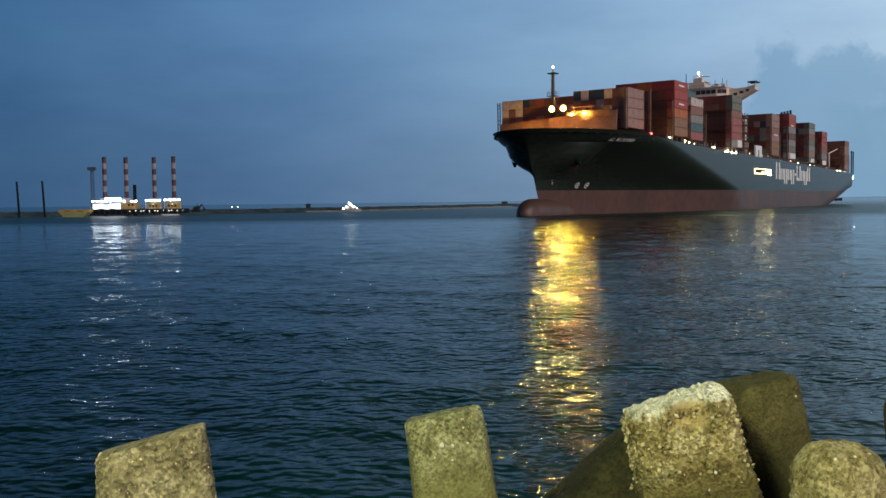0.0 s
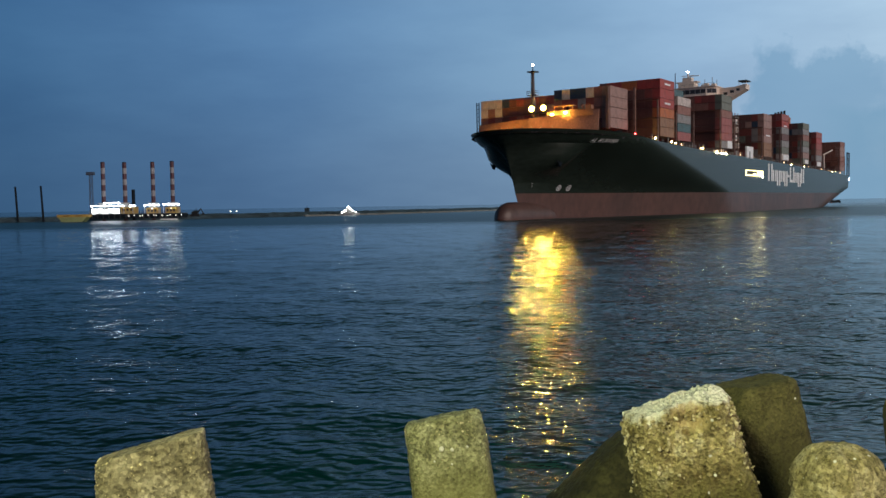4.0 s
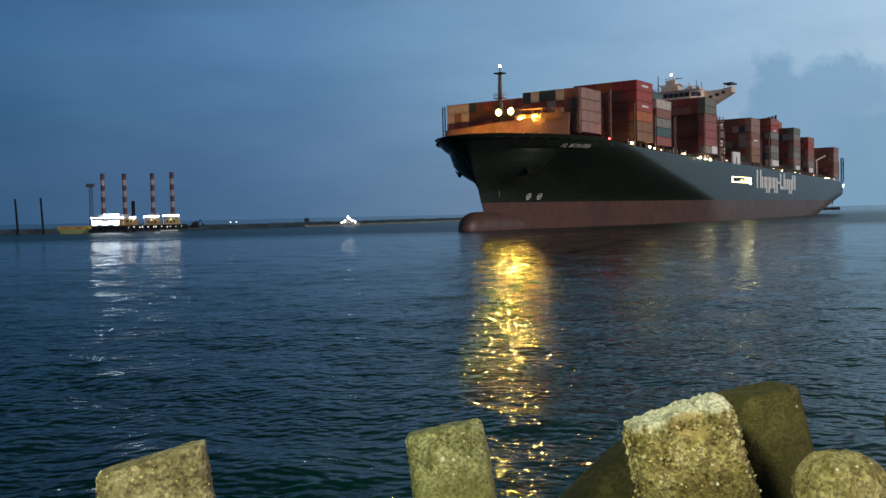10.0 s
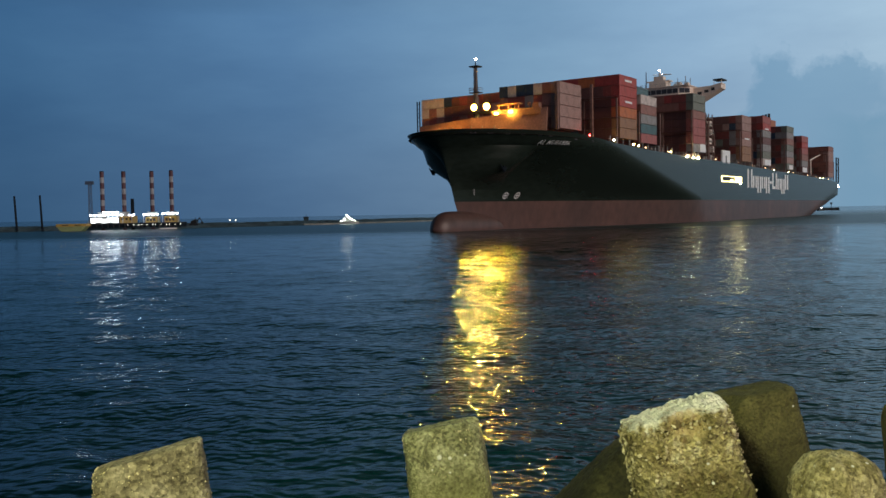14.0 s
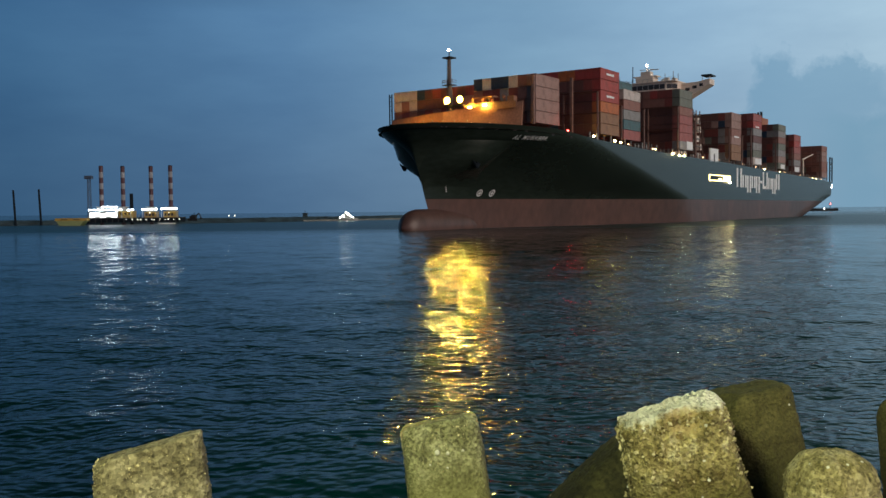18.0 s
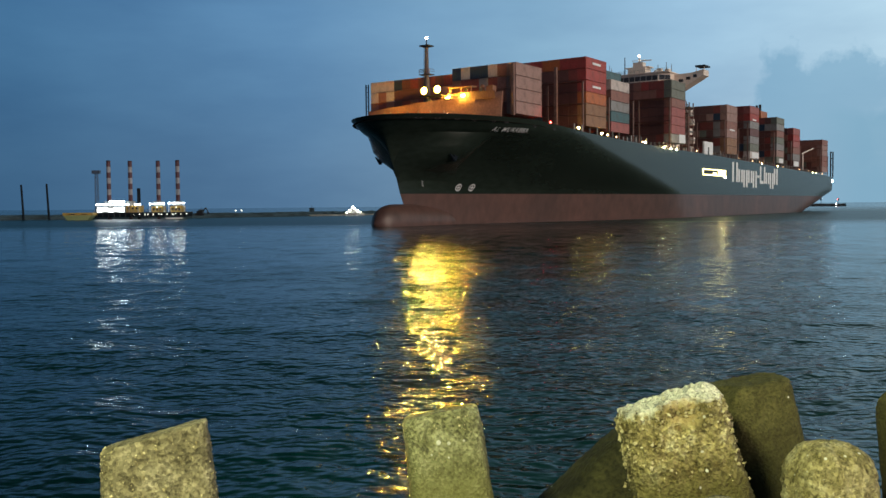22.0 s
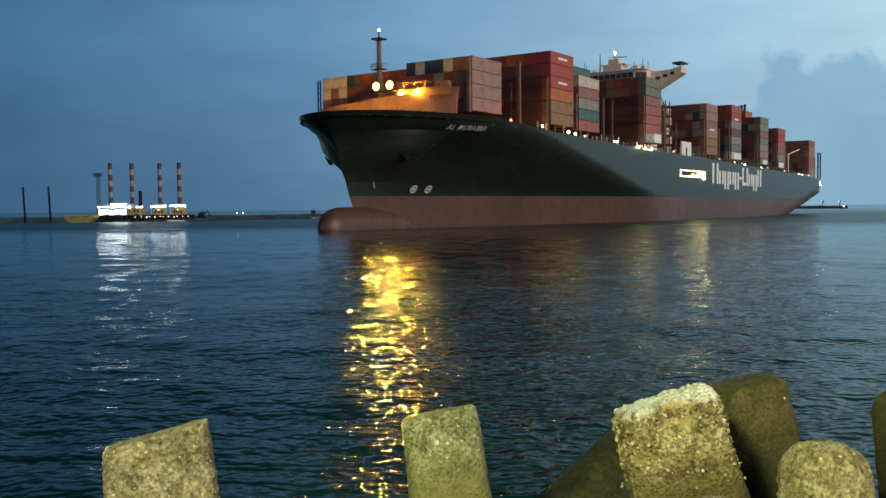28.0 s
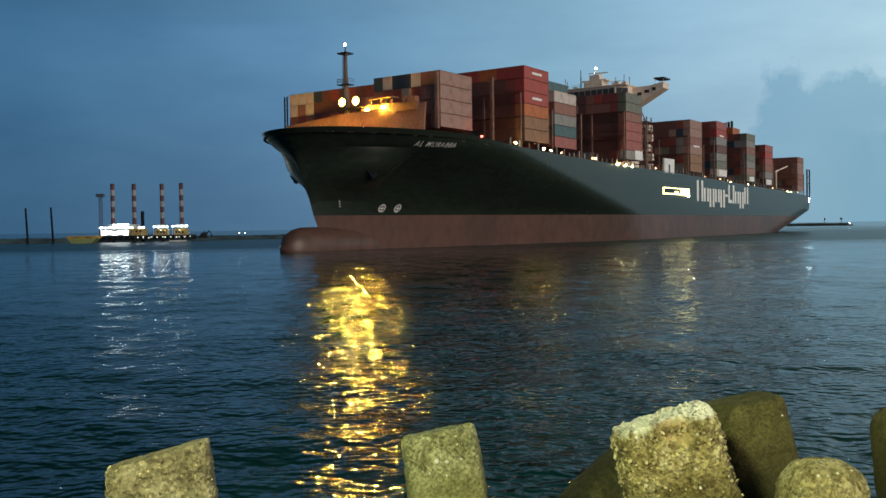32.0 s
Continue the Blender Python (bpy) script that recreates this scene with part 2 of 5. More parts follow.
def concrete(name, pale, mid, dark, moss=0.0, scale=1.0, pits=0.02, barnacles=0.2, lit_crest=0.0, mottle=0.6, algae=(-0.30, -0.62), green=(0.060, 0.055, 0.012), hollow=None):
    """Weathered cast concrete: exposed stones, pits, algae low down on the sides."""
    m = bpy.data.materials.new(name)
    m.use_nodes = True
    nt = m.node_tree
    b = nt.nodes["Principled BSDF"]
    b.inputs["Roughness"].default_value = 0.88
    b.inputs["Specular IOR Level"].default_value = 0.3
    tc = nt.nodes.new("ShaderNodeTexCoord").outputs["Object"]
    big = nt.nodes.new("ShaderNodeTexNoise")
    big.inputs["Scale"].default_value, big.inputs["Detail"].default_value, big.inputs["Roughness"].default_value = 5.0 * scale, 8, 0.68
    fine = nt.nodes.new("ShaderNodeTexVoronoi")
    fine.inputs["Scale"].default_value = 44.0 * scale
    grain = nt.nodes.new("ShaderNodeTexNoise")
    grain.inputs["Scale"].default_value, grain.inputs["Detail"].default_value, grain.inputs["Roughness"].default_value = 38.0 * scale, 5, 0.7
    for n in (big, fine, grain):
        nt.links.new(tc, n.inputs["Vector"])
    ramp = nt.nodes.new("ShaderNodeValToRGB")
    e = ramp.color_ramp.elements
    e.new(0.5)
    for el, (p, c) in zip(e, ((0.36, dark), (0.52, mid), (0.66, pale))):
        el.position, el.color = p, (*c, 1)
    nt.links.new(big.outputs[0], ramp.inputs[0])
    # stones of the mix
    stone = nt.nodes.new("ShaderNodeValToRGB")
    stone.color_ramp.elements[0].color, stone.color_ramp.elements[1].color = (0.38, 0.37, 0.33, 1), (1.55, 1.52, 1.42, 1)
    nt.links.new(fine.outputs["Color"], stone.inputs[0])
    mul = nt.nodes.new("ShaderNodeMix")
    mul.data_type, mul.blend_type = "RGBA", "MULTIPLY"
    mul.inputs[0].default_value = mottle
    nt.links.new(ramp.outputs[0], mul.inputs[6])
    nt.links.new(stone.outputs[0], mul.inputs[7])
    # dark pits
    pit = nt.nodes.new("ShaderNodeValToRGB")
    pit.color_ramp.elements[0].position, pit.color_ramp.elements[1].position = 0.38, 0.50
    pit.color_ramp.elements[0].color, pit.color_ramp.elements[1].color = (0.32, 0.30, 0.24, 1), (1, 1, 1, 1)
    nt.links.new(grain.outputs[0], pit.inputs[0])
    mul2 = nt.nodes.new("ShaderNodeMix")
    mul2.data_type, mul2.blend_type = "RGBA", "MULTIPLY"
    mul2.inputs[0].default_value = min(0.85, 1.1 * mottle)
    nt.links.new(mul.outputs[2], mul2.inputs[6])
    nt.links.new(pit.outputs[0], mul2.inputs[7])
    out = mul2.outputs[2]
    if moss:
        sp = nt.nodes.new("ShaderNodeSeparateXYZ")
        nt.links.new(tc, sp.inputs[0])
        ad = nt.nodes.new("ShaderNodeMath")
        ad.operation = "MULTIPLY_ADD"
        nt.links.new(big.outputs[0], ad.inputs[0])
        ad.inputs[1].default_value = -0.8
        nt.links.new(sp.outputs[2], ad.inputs[2])
        mr = nt.nodes.new("ShaderNodeMapRange")
        mr.inputs["From Min"].default_value, mr.inputs["From Max"].default_value = algae[0] - 0.4, algae[1] - 0.4
        nt.links.new(ad.outputs[0], mr.inputs[0])
        sc = nt.nodes.new("ShaderNodeMath")
        sc.operation = "MULTIPLY"
        sc.inputs[1].default_value = moss
        nt.links.new(mr.outputs[0], sc.inputs[0])
        mo = nt.nodes.new("ShaderNodeMix")
        mo.data_type = "RGBA"
        nt.links.new(sc.outputs[0], mo.inputs[0])
        nt.links.new(out, mo.inputs[6])
        mo.inputs[7].default_value = (*green, 1)
        out = mo.outputs[2]
    if lit_crest:
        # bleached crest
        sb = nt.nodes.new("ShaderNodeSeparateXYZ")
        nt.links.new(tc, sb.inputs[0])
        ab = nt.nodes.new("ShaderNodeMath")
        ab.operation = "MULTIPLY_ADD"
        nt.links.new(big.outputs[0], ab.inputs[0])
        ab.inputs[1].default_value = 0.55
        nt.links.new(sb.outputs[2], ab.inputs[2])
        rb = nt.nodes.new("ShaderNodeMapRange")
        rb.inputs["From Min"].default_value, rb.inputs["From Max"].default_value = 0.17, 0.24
        rb.inputs["To Max"].default_value = lit_crest
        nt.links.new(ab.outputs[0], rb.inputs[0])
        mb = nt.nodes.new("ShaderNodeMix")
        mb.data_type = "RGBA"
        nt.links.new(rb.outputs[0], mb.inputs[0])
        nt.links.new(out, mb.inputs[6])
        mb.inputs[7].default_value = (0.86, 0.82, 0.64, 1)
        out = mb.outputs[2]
    if hollow:
        # a tan hollow where the face has broken out
        dist = nt.nodes.new("ShaderNodeVectorMath")
        dist.operation = "DISTANCE"
        nt.links.new(tc, dist.inputs[0])
        dist.inputs[1].default_value = hollow[:3]
        wob = nt.nodes.new("ShaderNodeMath")
        wob.operation = "MULTIPLY_ADD"
        nt.links.new(big.outputs[0], wob.inputs[0])
        wob.inputs[1].default_value = 0.16
        nt.links.new(dist.outputs["Value"], wob.inputs[2])
        rh = nt.nodes.new("ShaderNodeMapRange")
        rh.inputs["From Min"].default_value, rh.inputs["From Max"].default_value = hollow[3] + 0.08, hollow[3] + 0.05
        rh.inputs["To Max"].default_value = 0.75
        nt.links.new(wob.outputs[0], rh.inputs[0])
        mh = nt.nodes.new("ShaderNodeMix")
        mh.data_type = "RGBA"
        nt.links.new(rh.outputs[0], mh.inputs[0])
        nt.links.new(out, mh.inputs[6])
        mh.inputs[7].default_value = (0.50, 0.38, 0.155, 1)
        out = mh.outputs[2]
    # barnacles: scattered pale dots
    vb = nt.nodes.new("ShaderNodeTexVoronoi")
    vb.inputs["Scale"].default_value = 13.0
    nt.links.new(tc, vb.inputs["Vector"])
    dot = nt.nodes.new("ShaderNodeMapRange")
    dot.inputs["From Min"].default_value, dot.inputs["From Max"].default_value = 0.20, 0.13
    nt.links.new(vb.outputs["Distance"], dot.inputs[0])
    pick = nt.nodes.new("ShaderNodeMath")
    pick.operation = "GREATER_THAN"
    pick.inputs[1].default_value = 1.0 - 0.35 * barnacles
    sx = nt.nodes.new("ShaderNodeSeparateXYZ")
    nt.links.new(vb.outputs["Color"], sx.inputs[0])
    nt.links.new(sx.outputs[0], pick.inputs[0])
    on = nt.nodes.new("ShaderNodeMath")
    on.operation = "MULTIPLY"
    nt.links.new(dot.outputs[0], on.inputs[0])
    nt.links.new(pick.outputs[0], on.inputs[1])
    ms = nt.nodes.new("ShaderNodeMix")
    ms.data_type = "RGBA"
    nt.links.new(on.outputs[0], ms.inputs[0])
    nt.links.new(out, ms.inputs[6])
    ms.inputs[7].default_value = (0.66, 0.64, 0.52, 1)
    out = ms.outputs[2]
    nt.links.new(out, b.inputs["Base Color"])
    h = nt.nodes.new("ShaderNodeMath")
    h.operation = "ADD"
    nt.links.new(grain.outputs[0], h.inputs[0])
    nt.links.new(fine.outputs["Distance"], h.inputs[1])
    bp = nt.nodes.new("ShaderNodeBump")
    bp.inputs["Distance"].default_value = pits
    nt.links.new(h.outputs[0], bp.inputs["Height"])
    nt.links.new(bp.outputs[0], b.inputs["Normal"])
    return m


M_conc = concrete("weathered_concrete", (0.30, 0.265, 0.175), (0.195, 0.170, 0.100), (0.095, 0.080, 0.040), moss=0.6, mottle=0.95, pits=0.009, algae=(-0.9, -1.4))
M_concgreen = concrete("algae_stained_concrete", (0.36, 0.365, 0.23), (0.25, 0.25, 0.13), (0.12, 0.12, 0.05), moss=0.75, barnacles=0.12, pits=0.012, mottle=0.85, algae=(-0.20, -0.60), green=(0.115, 0.108, 0.026))
M_concpale = concrete("broken_pale_concrete", (0.80, 0.74, 0.50), (0.46, 0.39, 0.17), (0.13, 0.10, 0.032), moss=0.95, scale=0.8, pits=0.032, lit_crest=0.95, mottle=0.95, hollow=(0.09, -0.40, -0.10, 0.15), algae=(-0.38, -0.72), green=(0.100, 0.085, 0.020))
M_concmoss = concrete("mossy_concrete", (0.125, 0.113, 0.038), (0.094, 0.085, 0.027), (0.065, 0.058, 0.018), moss=0.9, scale=0.9, pits=0.010, barnacles=0.12, mottle=0.55, algae=(-0.25, -1.0), green=(0.035, 0.030, 0.009))


def stone_chips():
    """Loose-set aggregate: each chip its own shade."""
    m = bpy.data.materials.new("exposed_aggregate")
    m.use_nodes = True
    nt = m.node_tree
    b = nt.nodes["Principled BSDF"]
    b.inputs["Roughness"].default_value = 0.85
    g = nt.nodes.new("ShaderNodeNewGeometry")
    r = nt.nodes.new("ShaderNodeValToRGB")
    e = r.color_ramp.elements
    e.new(0.5)
    for el, (p, c) in zip(e, ((0.0, (0.17, 0.135, 0.050)), (0.6, (0.38, 0.315, 0.145)), (1.0, (0.58, 0.50, 0.28)))):
        el.position, el.color = p, (*c, 1)
    nt.links.new(g.outputs["Random Per Island"], r.inputs[0])
    nt.links.new(r.outputs[0], b.inputs["Base Color"])
    return m


M_chips = stone_chips()
M_crest = mat("pale_crest_stone", (0.82, 0.75, 0.50), rough=0.85, vary=0.35, scale=9.0)
M_shell = mat("white_shell", (0.52, 0.50, 0.38), rough=0.6, vary=0.2, scale=30.0)
M_pebble = mat("tan_pebble", (0.46, 0.34, 0.11), rough=0.7, vary=0.3, scale=9.0, bump=0.3, bump_scale=20.0)
# darker concrete: the slanting block's shade is put into its colour
M_shaded = concrete("shaded_dark_concrete", (0.050, 0.047, 0.015), (0.037, 0.035, 0.011), (0.020, 0.019, 0.006), scale=0.6, pits=0.012, barnacles=0.5)
M_concbarn = concrete("barnacled_concrete", (0.50, 0.45, 0.27), (0.35, 0.30, 0.145), (0.16, 0.135, 0.045), moss=0.6, scale=0.8, pits=0.009, barnacles=1.0, mottle=0.85, algae=(-0.5, -0.9))


# ripples: scale, height, stretch, detail, and their share near and far out
RIPPLES = (
    (1.1, 0.15, (0.95, 1.3, 1.0), 0.6, 1.0, 0.5),
    (3.2, 0.084, (1.0, 1.25, 1.0), 0.5, 1.0, 0.3),
    (6.5, 0.010, (1.05, 1.2, 1.0), 0.2, 1.0, 0.1),
    (1.0, 0.34, (0.45, 0.22, 1.0), 1.5, 0.0, 1.0),
)


def water_material():
    m = bpy.data.materials.new("harbour_water")
    m.use_nodes = True
    nt = m.node_tree
    b = nt.nodes["Principled BSDF"]
    b.inputs["Base Color"].default_value = (0.001, 0.021, 0.018, 1)
    b.inputs["IOR"].default_value = 1.333
    b.inputs["Specular IOR Level"].default_value = 0.187
    tc = nt.nodes.new("ShaderNodeTexCoord").outputs["Object"]
    sep = nt.nodes.new("ShaderNodeSeparateXYZ")
    nt.links.new(tc, sep.inputs[0])

    def by_distance(stops):
        """A value that changes with the way out from the shore."""
        previous = None
        for (y0, v0), (y1, v1) in zip(stops, stops[1:]):
            mr = nt.nodes.new("ShaderNodeMapRange")
            for i, v in enumerate((y0, y1, 0.0, v1 - v0), 1):
                mr.inputs[i].default_value = v
            nt.links.new(sep.outputs[1], mr.inputs[0])
            ad = nt.nodes.new("ShaderNodeMath")
            ad.inputs[1].default_value = stops[0][1]
            nt.links.new(mr.outputs[0], ad.inputs[0])
            if previous:
                nt.links.new(previous, ad.inputs[1])
            previous = ad.outputs[0]
        return previous

    # farther out the ripples are too small to see singly and only roughen the sheen
    nt.links.new(by_distance([(15, 0.10), (60, 0.08), (130, 0.075), (190, 0.10), (255, 0.34), (430, 0.32), (900, 0.14)]), b.inputs["Roughness"])
    # gusts: patches of livelier and of smoother water
    gust = nt.nodes.new("ShaderNodeTexNoise")
    gust.inputs["Scale"].default_value, gust.inputs["Detail"].default_value = 0.09, 2.0
    nt.links.new(tc, gust.inputs["Vector"])
    lively = nt.nodes.new("ShaderNodeMapRange")
    for i, v in enumerate((0.35, 0.65, 0.55, 1.25), 1):
        lively.inputs[i].default_value = v
    nt.links.new(gust.outputs[0], lively.inputs[0])
    total = None
    for scale, dist, stretch, detail, near, far in RIPPLES:
        mp = nt.nodes.new("ShaderNodeMapping")
        mp.inputs["Scale"].default_value = stretch
        mp.inputs["Rotation"].default_value = (0, 0, radians(12))
        nt.links.new(tc, mp.inputs[0])
        n = nt.nodes.new("ShaderNodeTexNoise")
        n.inputs["Scale"].default_value, n.inputs["Detail"].default_value, n.inputs["Distortion"].default_value = scale, detail, 0.12
        nt.links.new(mp.outputs[0], n.inputs["Vector"])
        bp = nt.nodes.new("ShaderNodeBump")
        bp.inputs["Distance"].default_value = dist
        both = nt.nodes.new("ShaderNodeMath")
        both.operation = "MULTIPLY"
        nt.links.new(by_distance([(22, near), (110, far)]), both.inputs[0])
        nt.links.new(lively.outputs[0], both.inputs[1])
        nt.links.new(both.outputs[0], bp.inputs["Strength"])
        nt.links.new(n.outputs[0], bp.inputs["Height"])
        if total:
            nt.links.new(total, bp.inputs["Normal"])
        total = bp.outputs[0]
    nt.links.new(total, b.inputs["Normal"])
    return m


M_water = water_material()


# ---- building helpers ----
def link(name, bm, material, smooth=False):
    me = bpy.data.meshes.new(name)
    bm.to_mesh(me)
    bm.free()
    me.materials.append(material)
    if smooth:
        me.shade_smooth()
    return me


def part(name, bm, material, parent, label="", smooth=False):
    """Links a bmesh or a shared mesh as one mesh object under a thing or a part."""
    me = bm if isinstance(bm, bpy.types.Mesh) else link(name, bm, material, smooth)
    ob = new(name, me)
    ob.parent = parent
    if label:
        ob["label"] = label
    return ob


def thing(name, label, category, group="", kind="", at=(0, 0, 0), rz=0):
    ob = new(name)
    ob.empty_display_size = 0.5
    ob.matrix_world = pose(*at, 0, 0, rz)
    return tagged(ob, label, category, group, kind)


def box(bm, x0, x1, y0, y1, z0, z1):
    v = [bm.verts.new((x, y, z)) for x in (x0, x1) for y in (y0, y1) for z in (z0, z1)]
    for q in ((0, 1, 3, 2), (4, 6, 7, 5), (0, 4, 5, 1), (2, 3, 7, 6), (0, 2, 6, 4), (1, 5, 7, 3)):
        bm.faces.new([v[i] for i in q])
    return v


def boxes(*rows):
    bm = bmesh.new()
    for r in rows:
        box(bm, *r)
    bmesh.ops.recalc_face_normals(bm, faces=bm.faces)
    return bm


def rod(bm, a, b, r, n=8, r2=None):
    """A round bar from a to b."""
    a, b = Vector(a), Vector(b)
    turn = (b - a).to_track_quat("Z", "Y").to_matrix()
    r2 = r if r2 is None else r2
    lo = [bm.verts.new(a + turn @ Vector((r * math.cos(i * math.tau / n), r * math.sin(i * math.tau / n), 0))) for i in range(n)]
    hi = [bm.verts.new(b + turn @ Vector((r2 * math.cos(i * math.tau / n), r2 * math.sin(i * math.tau / n), 0))) for i in range(n)]
    for i in range(n):
        bm.faces.new((lo[i], lo[(i + 1) % n], hi[(i + 1) % n], hi[i]))
    bm.faces.new(lo[::-1])
    bm.faces.new(hi)
    return bm


def rods(*rows, n=8):
    bm = bmesh.new()
    for r in rows:
        rod(bm, *r[:3], n=n, r2=r[3] if len(r) > 3 else None)
    return bm


def ball(bm, c, r, u=10, v=6):
    bmesh.ops.create_uvsphere(bm, u_segments=u, v_segments=v, radius=r, matrix=Matrix.Translation(c))
    return bm


# ---- the water: one sheet to the horizon ----
def spread(fine, first, last, growth):
    """Grid lines: even near zero, then wider and wider."""
    out, step, x = [0.0], fine, 0.0
    while x < last:
        if x > first:
            step *= growth
        x += step
        out.append(min(x, last))
    return np.array(out)


def water():
    ys = 9.0 + spread(0.16, 30.0, 4600.0, 1.0135)
    ys = np.concatenate([[-1500.0, -300.0, -60.0, -5.0, 3.0, 6.0], ys])
    xr = spread(0.22, 18.0, 4500.0, 1.022)
    xs = np.concatenate([-xr[:0:-1], xr])
    X, Y = np.meshgrid(xs, ys)
    DX = np.gradient(xs)[None, :] + 0 * Y
    DY = np.gradient(ys)[:, None] + 0 * X
    Z = np.zeros_like(X)
    rng = np.random.default_rng(7)
    for k in range(56):
        wl = 0.7 * (9.0 / 0.7) ** rng.random()
        ang = rng.normal(radians(255), radians(52))
        amp = 0.0026 * wl ** 0.75
        kx, ky = math.cos(ang) * math.tau / wl, math.sin(ang) * math.tau / wl
        fade = np.clip(1.6 - 3.2 * np.maximum(DX * abs(kx), DY * abs(ky)) / math.tau, 0, 1)
        ph = kx * X + ky * Y + rng.random() * math.tau
        Z += amp * fade * (np.sin(ph) + 0.22 * np.cos(2 * ph))
    ny, nx = X.shape
    me = bpy.data.meshes.new("water")
    co = np.stack([X, Y, Z], -1).reshape(-1, 3)
    idx = np.arange(ny * nx).reshape(ny, nx)
    quads = np.stack([idx[:-1, :-1], idx[:-1, 1:], idx[1:, 1:], idx[1:, :-1]], -1).reshape(-1, 4)
    me.vertices.add(len(co))
    me.vertices.foreach_set("co", co.ravel())
    me.loops.add(quads.size)
    me.loops.foreach_set("vertex_index", quads.ravel())
    me.polygons.add(len(quads))
    me.polygons.foreach_set("loop_start", np.arange(0, quads.size, 4))
    me.update(calc_edges=True)
    me.shade_smooth()
    me.materials.append(M_water)
    return tagged(new("water", me), "dark blue choppy harbour water at dusk", "water", kind="structure")


sea = water()


# ---- the container ship, bow along +x, port along +y, z = 0 at the water ----
ship = thing("container_ship", "large laden container ship, dark hull with red boot-top, bow lamps lit", "ship")
HALF = 25.6


def lerp_table(x, rows):
    xs, vs = zip(*rows)
    return float(np.interp(x, xs, vs))


def deck_z(x):
    return lerp_table(x, [(-348, 16.8), (-342, 17.2), (-301, 18.3), (-216, 19.7), (-155, 20.9), (-110, 21.3), (-75, 22.0), (-49, 22.8), (-40, 23.6), (-32, 24.3), (-20, 24.6), (4, 24.9)])


def stem_x(z):
    return lerp_table(z, [(-9, -14), (0, -12.5), (5.4, -10.6), (7.4, -9.6), (12.5, -7.7), (16, -6.0), (20, -4.2), (22.5, -2.7), (25, -1.5)])


def full_x(z):
    return lerp_table(z, [(-9, -130), (7.4, -117), (22, -51), (25, -48)])


def half_breadth(x, z):
    x0, xf = stem_x(z), full_x(z)
    if x > xf:
        u = min(max((x0 - x) / (x0 - xf), 0.0), 1.0)
        k = min(max((z - 8.0) / 16.5, 0.0), 1.0) ** 1.35
        a, b = 1.14 + 0.86 * k, 1.0 - 0.5 * k
        return HALF * (1 - (1 - u) ** a) ** b
    # the run aft: full at the deck, drawn in under the counter
    xe = lerp_table(z, [(-9, -290), (0, -330), (4, -338), (10.5, -349.8), (30, -349.8)])
    xs = lerp_table(z, [(-9, -200), (0, -262), (10.5, -320), (14, -335), (30, -338)])
    end = lerp_table(z, [(-9, 0.0), (0, 0.36), (5, 0.72), (10.5, 0.93), (18, 0.95), (30, 0.95)])
    if x >= xs:
        return HALF
    u = min((xs - x) / (xs - xe), 1.0)
    return HALF * (1 - (1 - end) * u ** 2)


def hull_ends(z):
    return stem_x(z), lerp_table(z, [(-9, -290), (0, -330), (4, -338), (10.5, -349.8), (30, -349.8)])


def hull_strip(z_lo, z_hi, rows, follow_deck):
    """The two sides of the hull between two heights, and the transom, lofted."""
    bm = bmesh.new()
    params = [0.0] + [0.5 - 0.5 * math.cos(math.pi * i / 90) for i in range(1, 90)] + [1.0]
    params = sorted({round(0.55 * p + 0.45 * p * p, 5) for p in params} | {0.0, 1.0})
    for sgn in (1, -1):
        grid = []
        for j in range(rows + 1):
            line = []
            for p in params:
                f = j / rows
                zz = z_lo + (z_hi - z_lo) * f
                xa, xb = hull_ends(zz)
                x = xa + (xb - xa) * p
                if follow_deck:
                    top = deck_z(x)
                    zz = z_lo + (top - z_lo) * f
                    xa, xb = hull_ends(zz)
                    x = xa + (xb - xa) * p
                line.append(bm.verts.new((x, sgn * half_breadth(x, zz), zz)))
            grid.append(line)
        for j in range(rows):
            for i in range(len(params) - 1):
                q = (grid[j][i], grid[j][i + 1], grid[j + 1][i + 1], grid[j + 1][i])
                bm.faces.new(q if sgn < 0 else q[::-1])
        if sgn == 1:
            port = grid
    for j in range(rows):
        bm.faces.new((port[j][-1], grid[j][-1], grid[j + 1][-1], port[j + 1][-1]))
    bmesh.ops.remove_doubles(bm, verts=bm.verts, dist=0.01)
    bmesh.ops.recalc_face_normals(bm, faces=bm.faces)
    return bm


part("topside", hull_strip(7.4, 25.0, 26, True), M_topside, ship, "dark blue-green painted topside", smooth=True)
part("boot_top", hull_strip(-8.0, 7.4, 16, False), M_boot, ship, "dull red antifouling paint", smooth=True)


def bulb():
    bm = bmesh.new()
    rings = []
    for i in range(27):
        u = i / 26
        x = -48.0 * u
        r = (1 - (1 - min(u * 7.4, 1.0)) ** 2) ** 0.5
        fade = 1 - max(0.0, u - 0.3) ** 1.5
        cz, hz, hy = 0.6 + 0.3 * u, 4.3 * r * fade + 0.05, (3.1 + 1.6 * min(u, 0.45)) * r + 0.05
        rings.append([bm.verts.new((x, hy * math.cos(a), cz + hz * math.sin(a))) for a in (k * math.tau / 24 for k in range(24))])
    for a, b in zip(rings, rings[1:]):
        for k in range(24):
            bm.faces.new((a[k], a[(k + 1) % 24], b[(k + 1) % 24], b[k]))
    bm.faces.new(rings[0][::-1])
    bmesh.ops.recalc_face_normals(bm, faces=bm.faces)
    return bm


part("bulbous_bow", bulb(), M_boot, ship, "dull red bulbous bow breaking the surface", smooth=True)


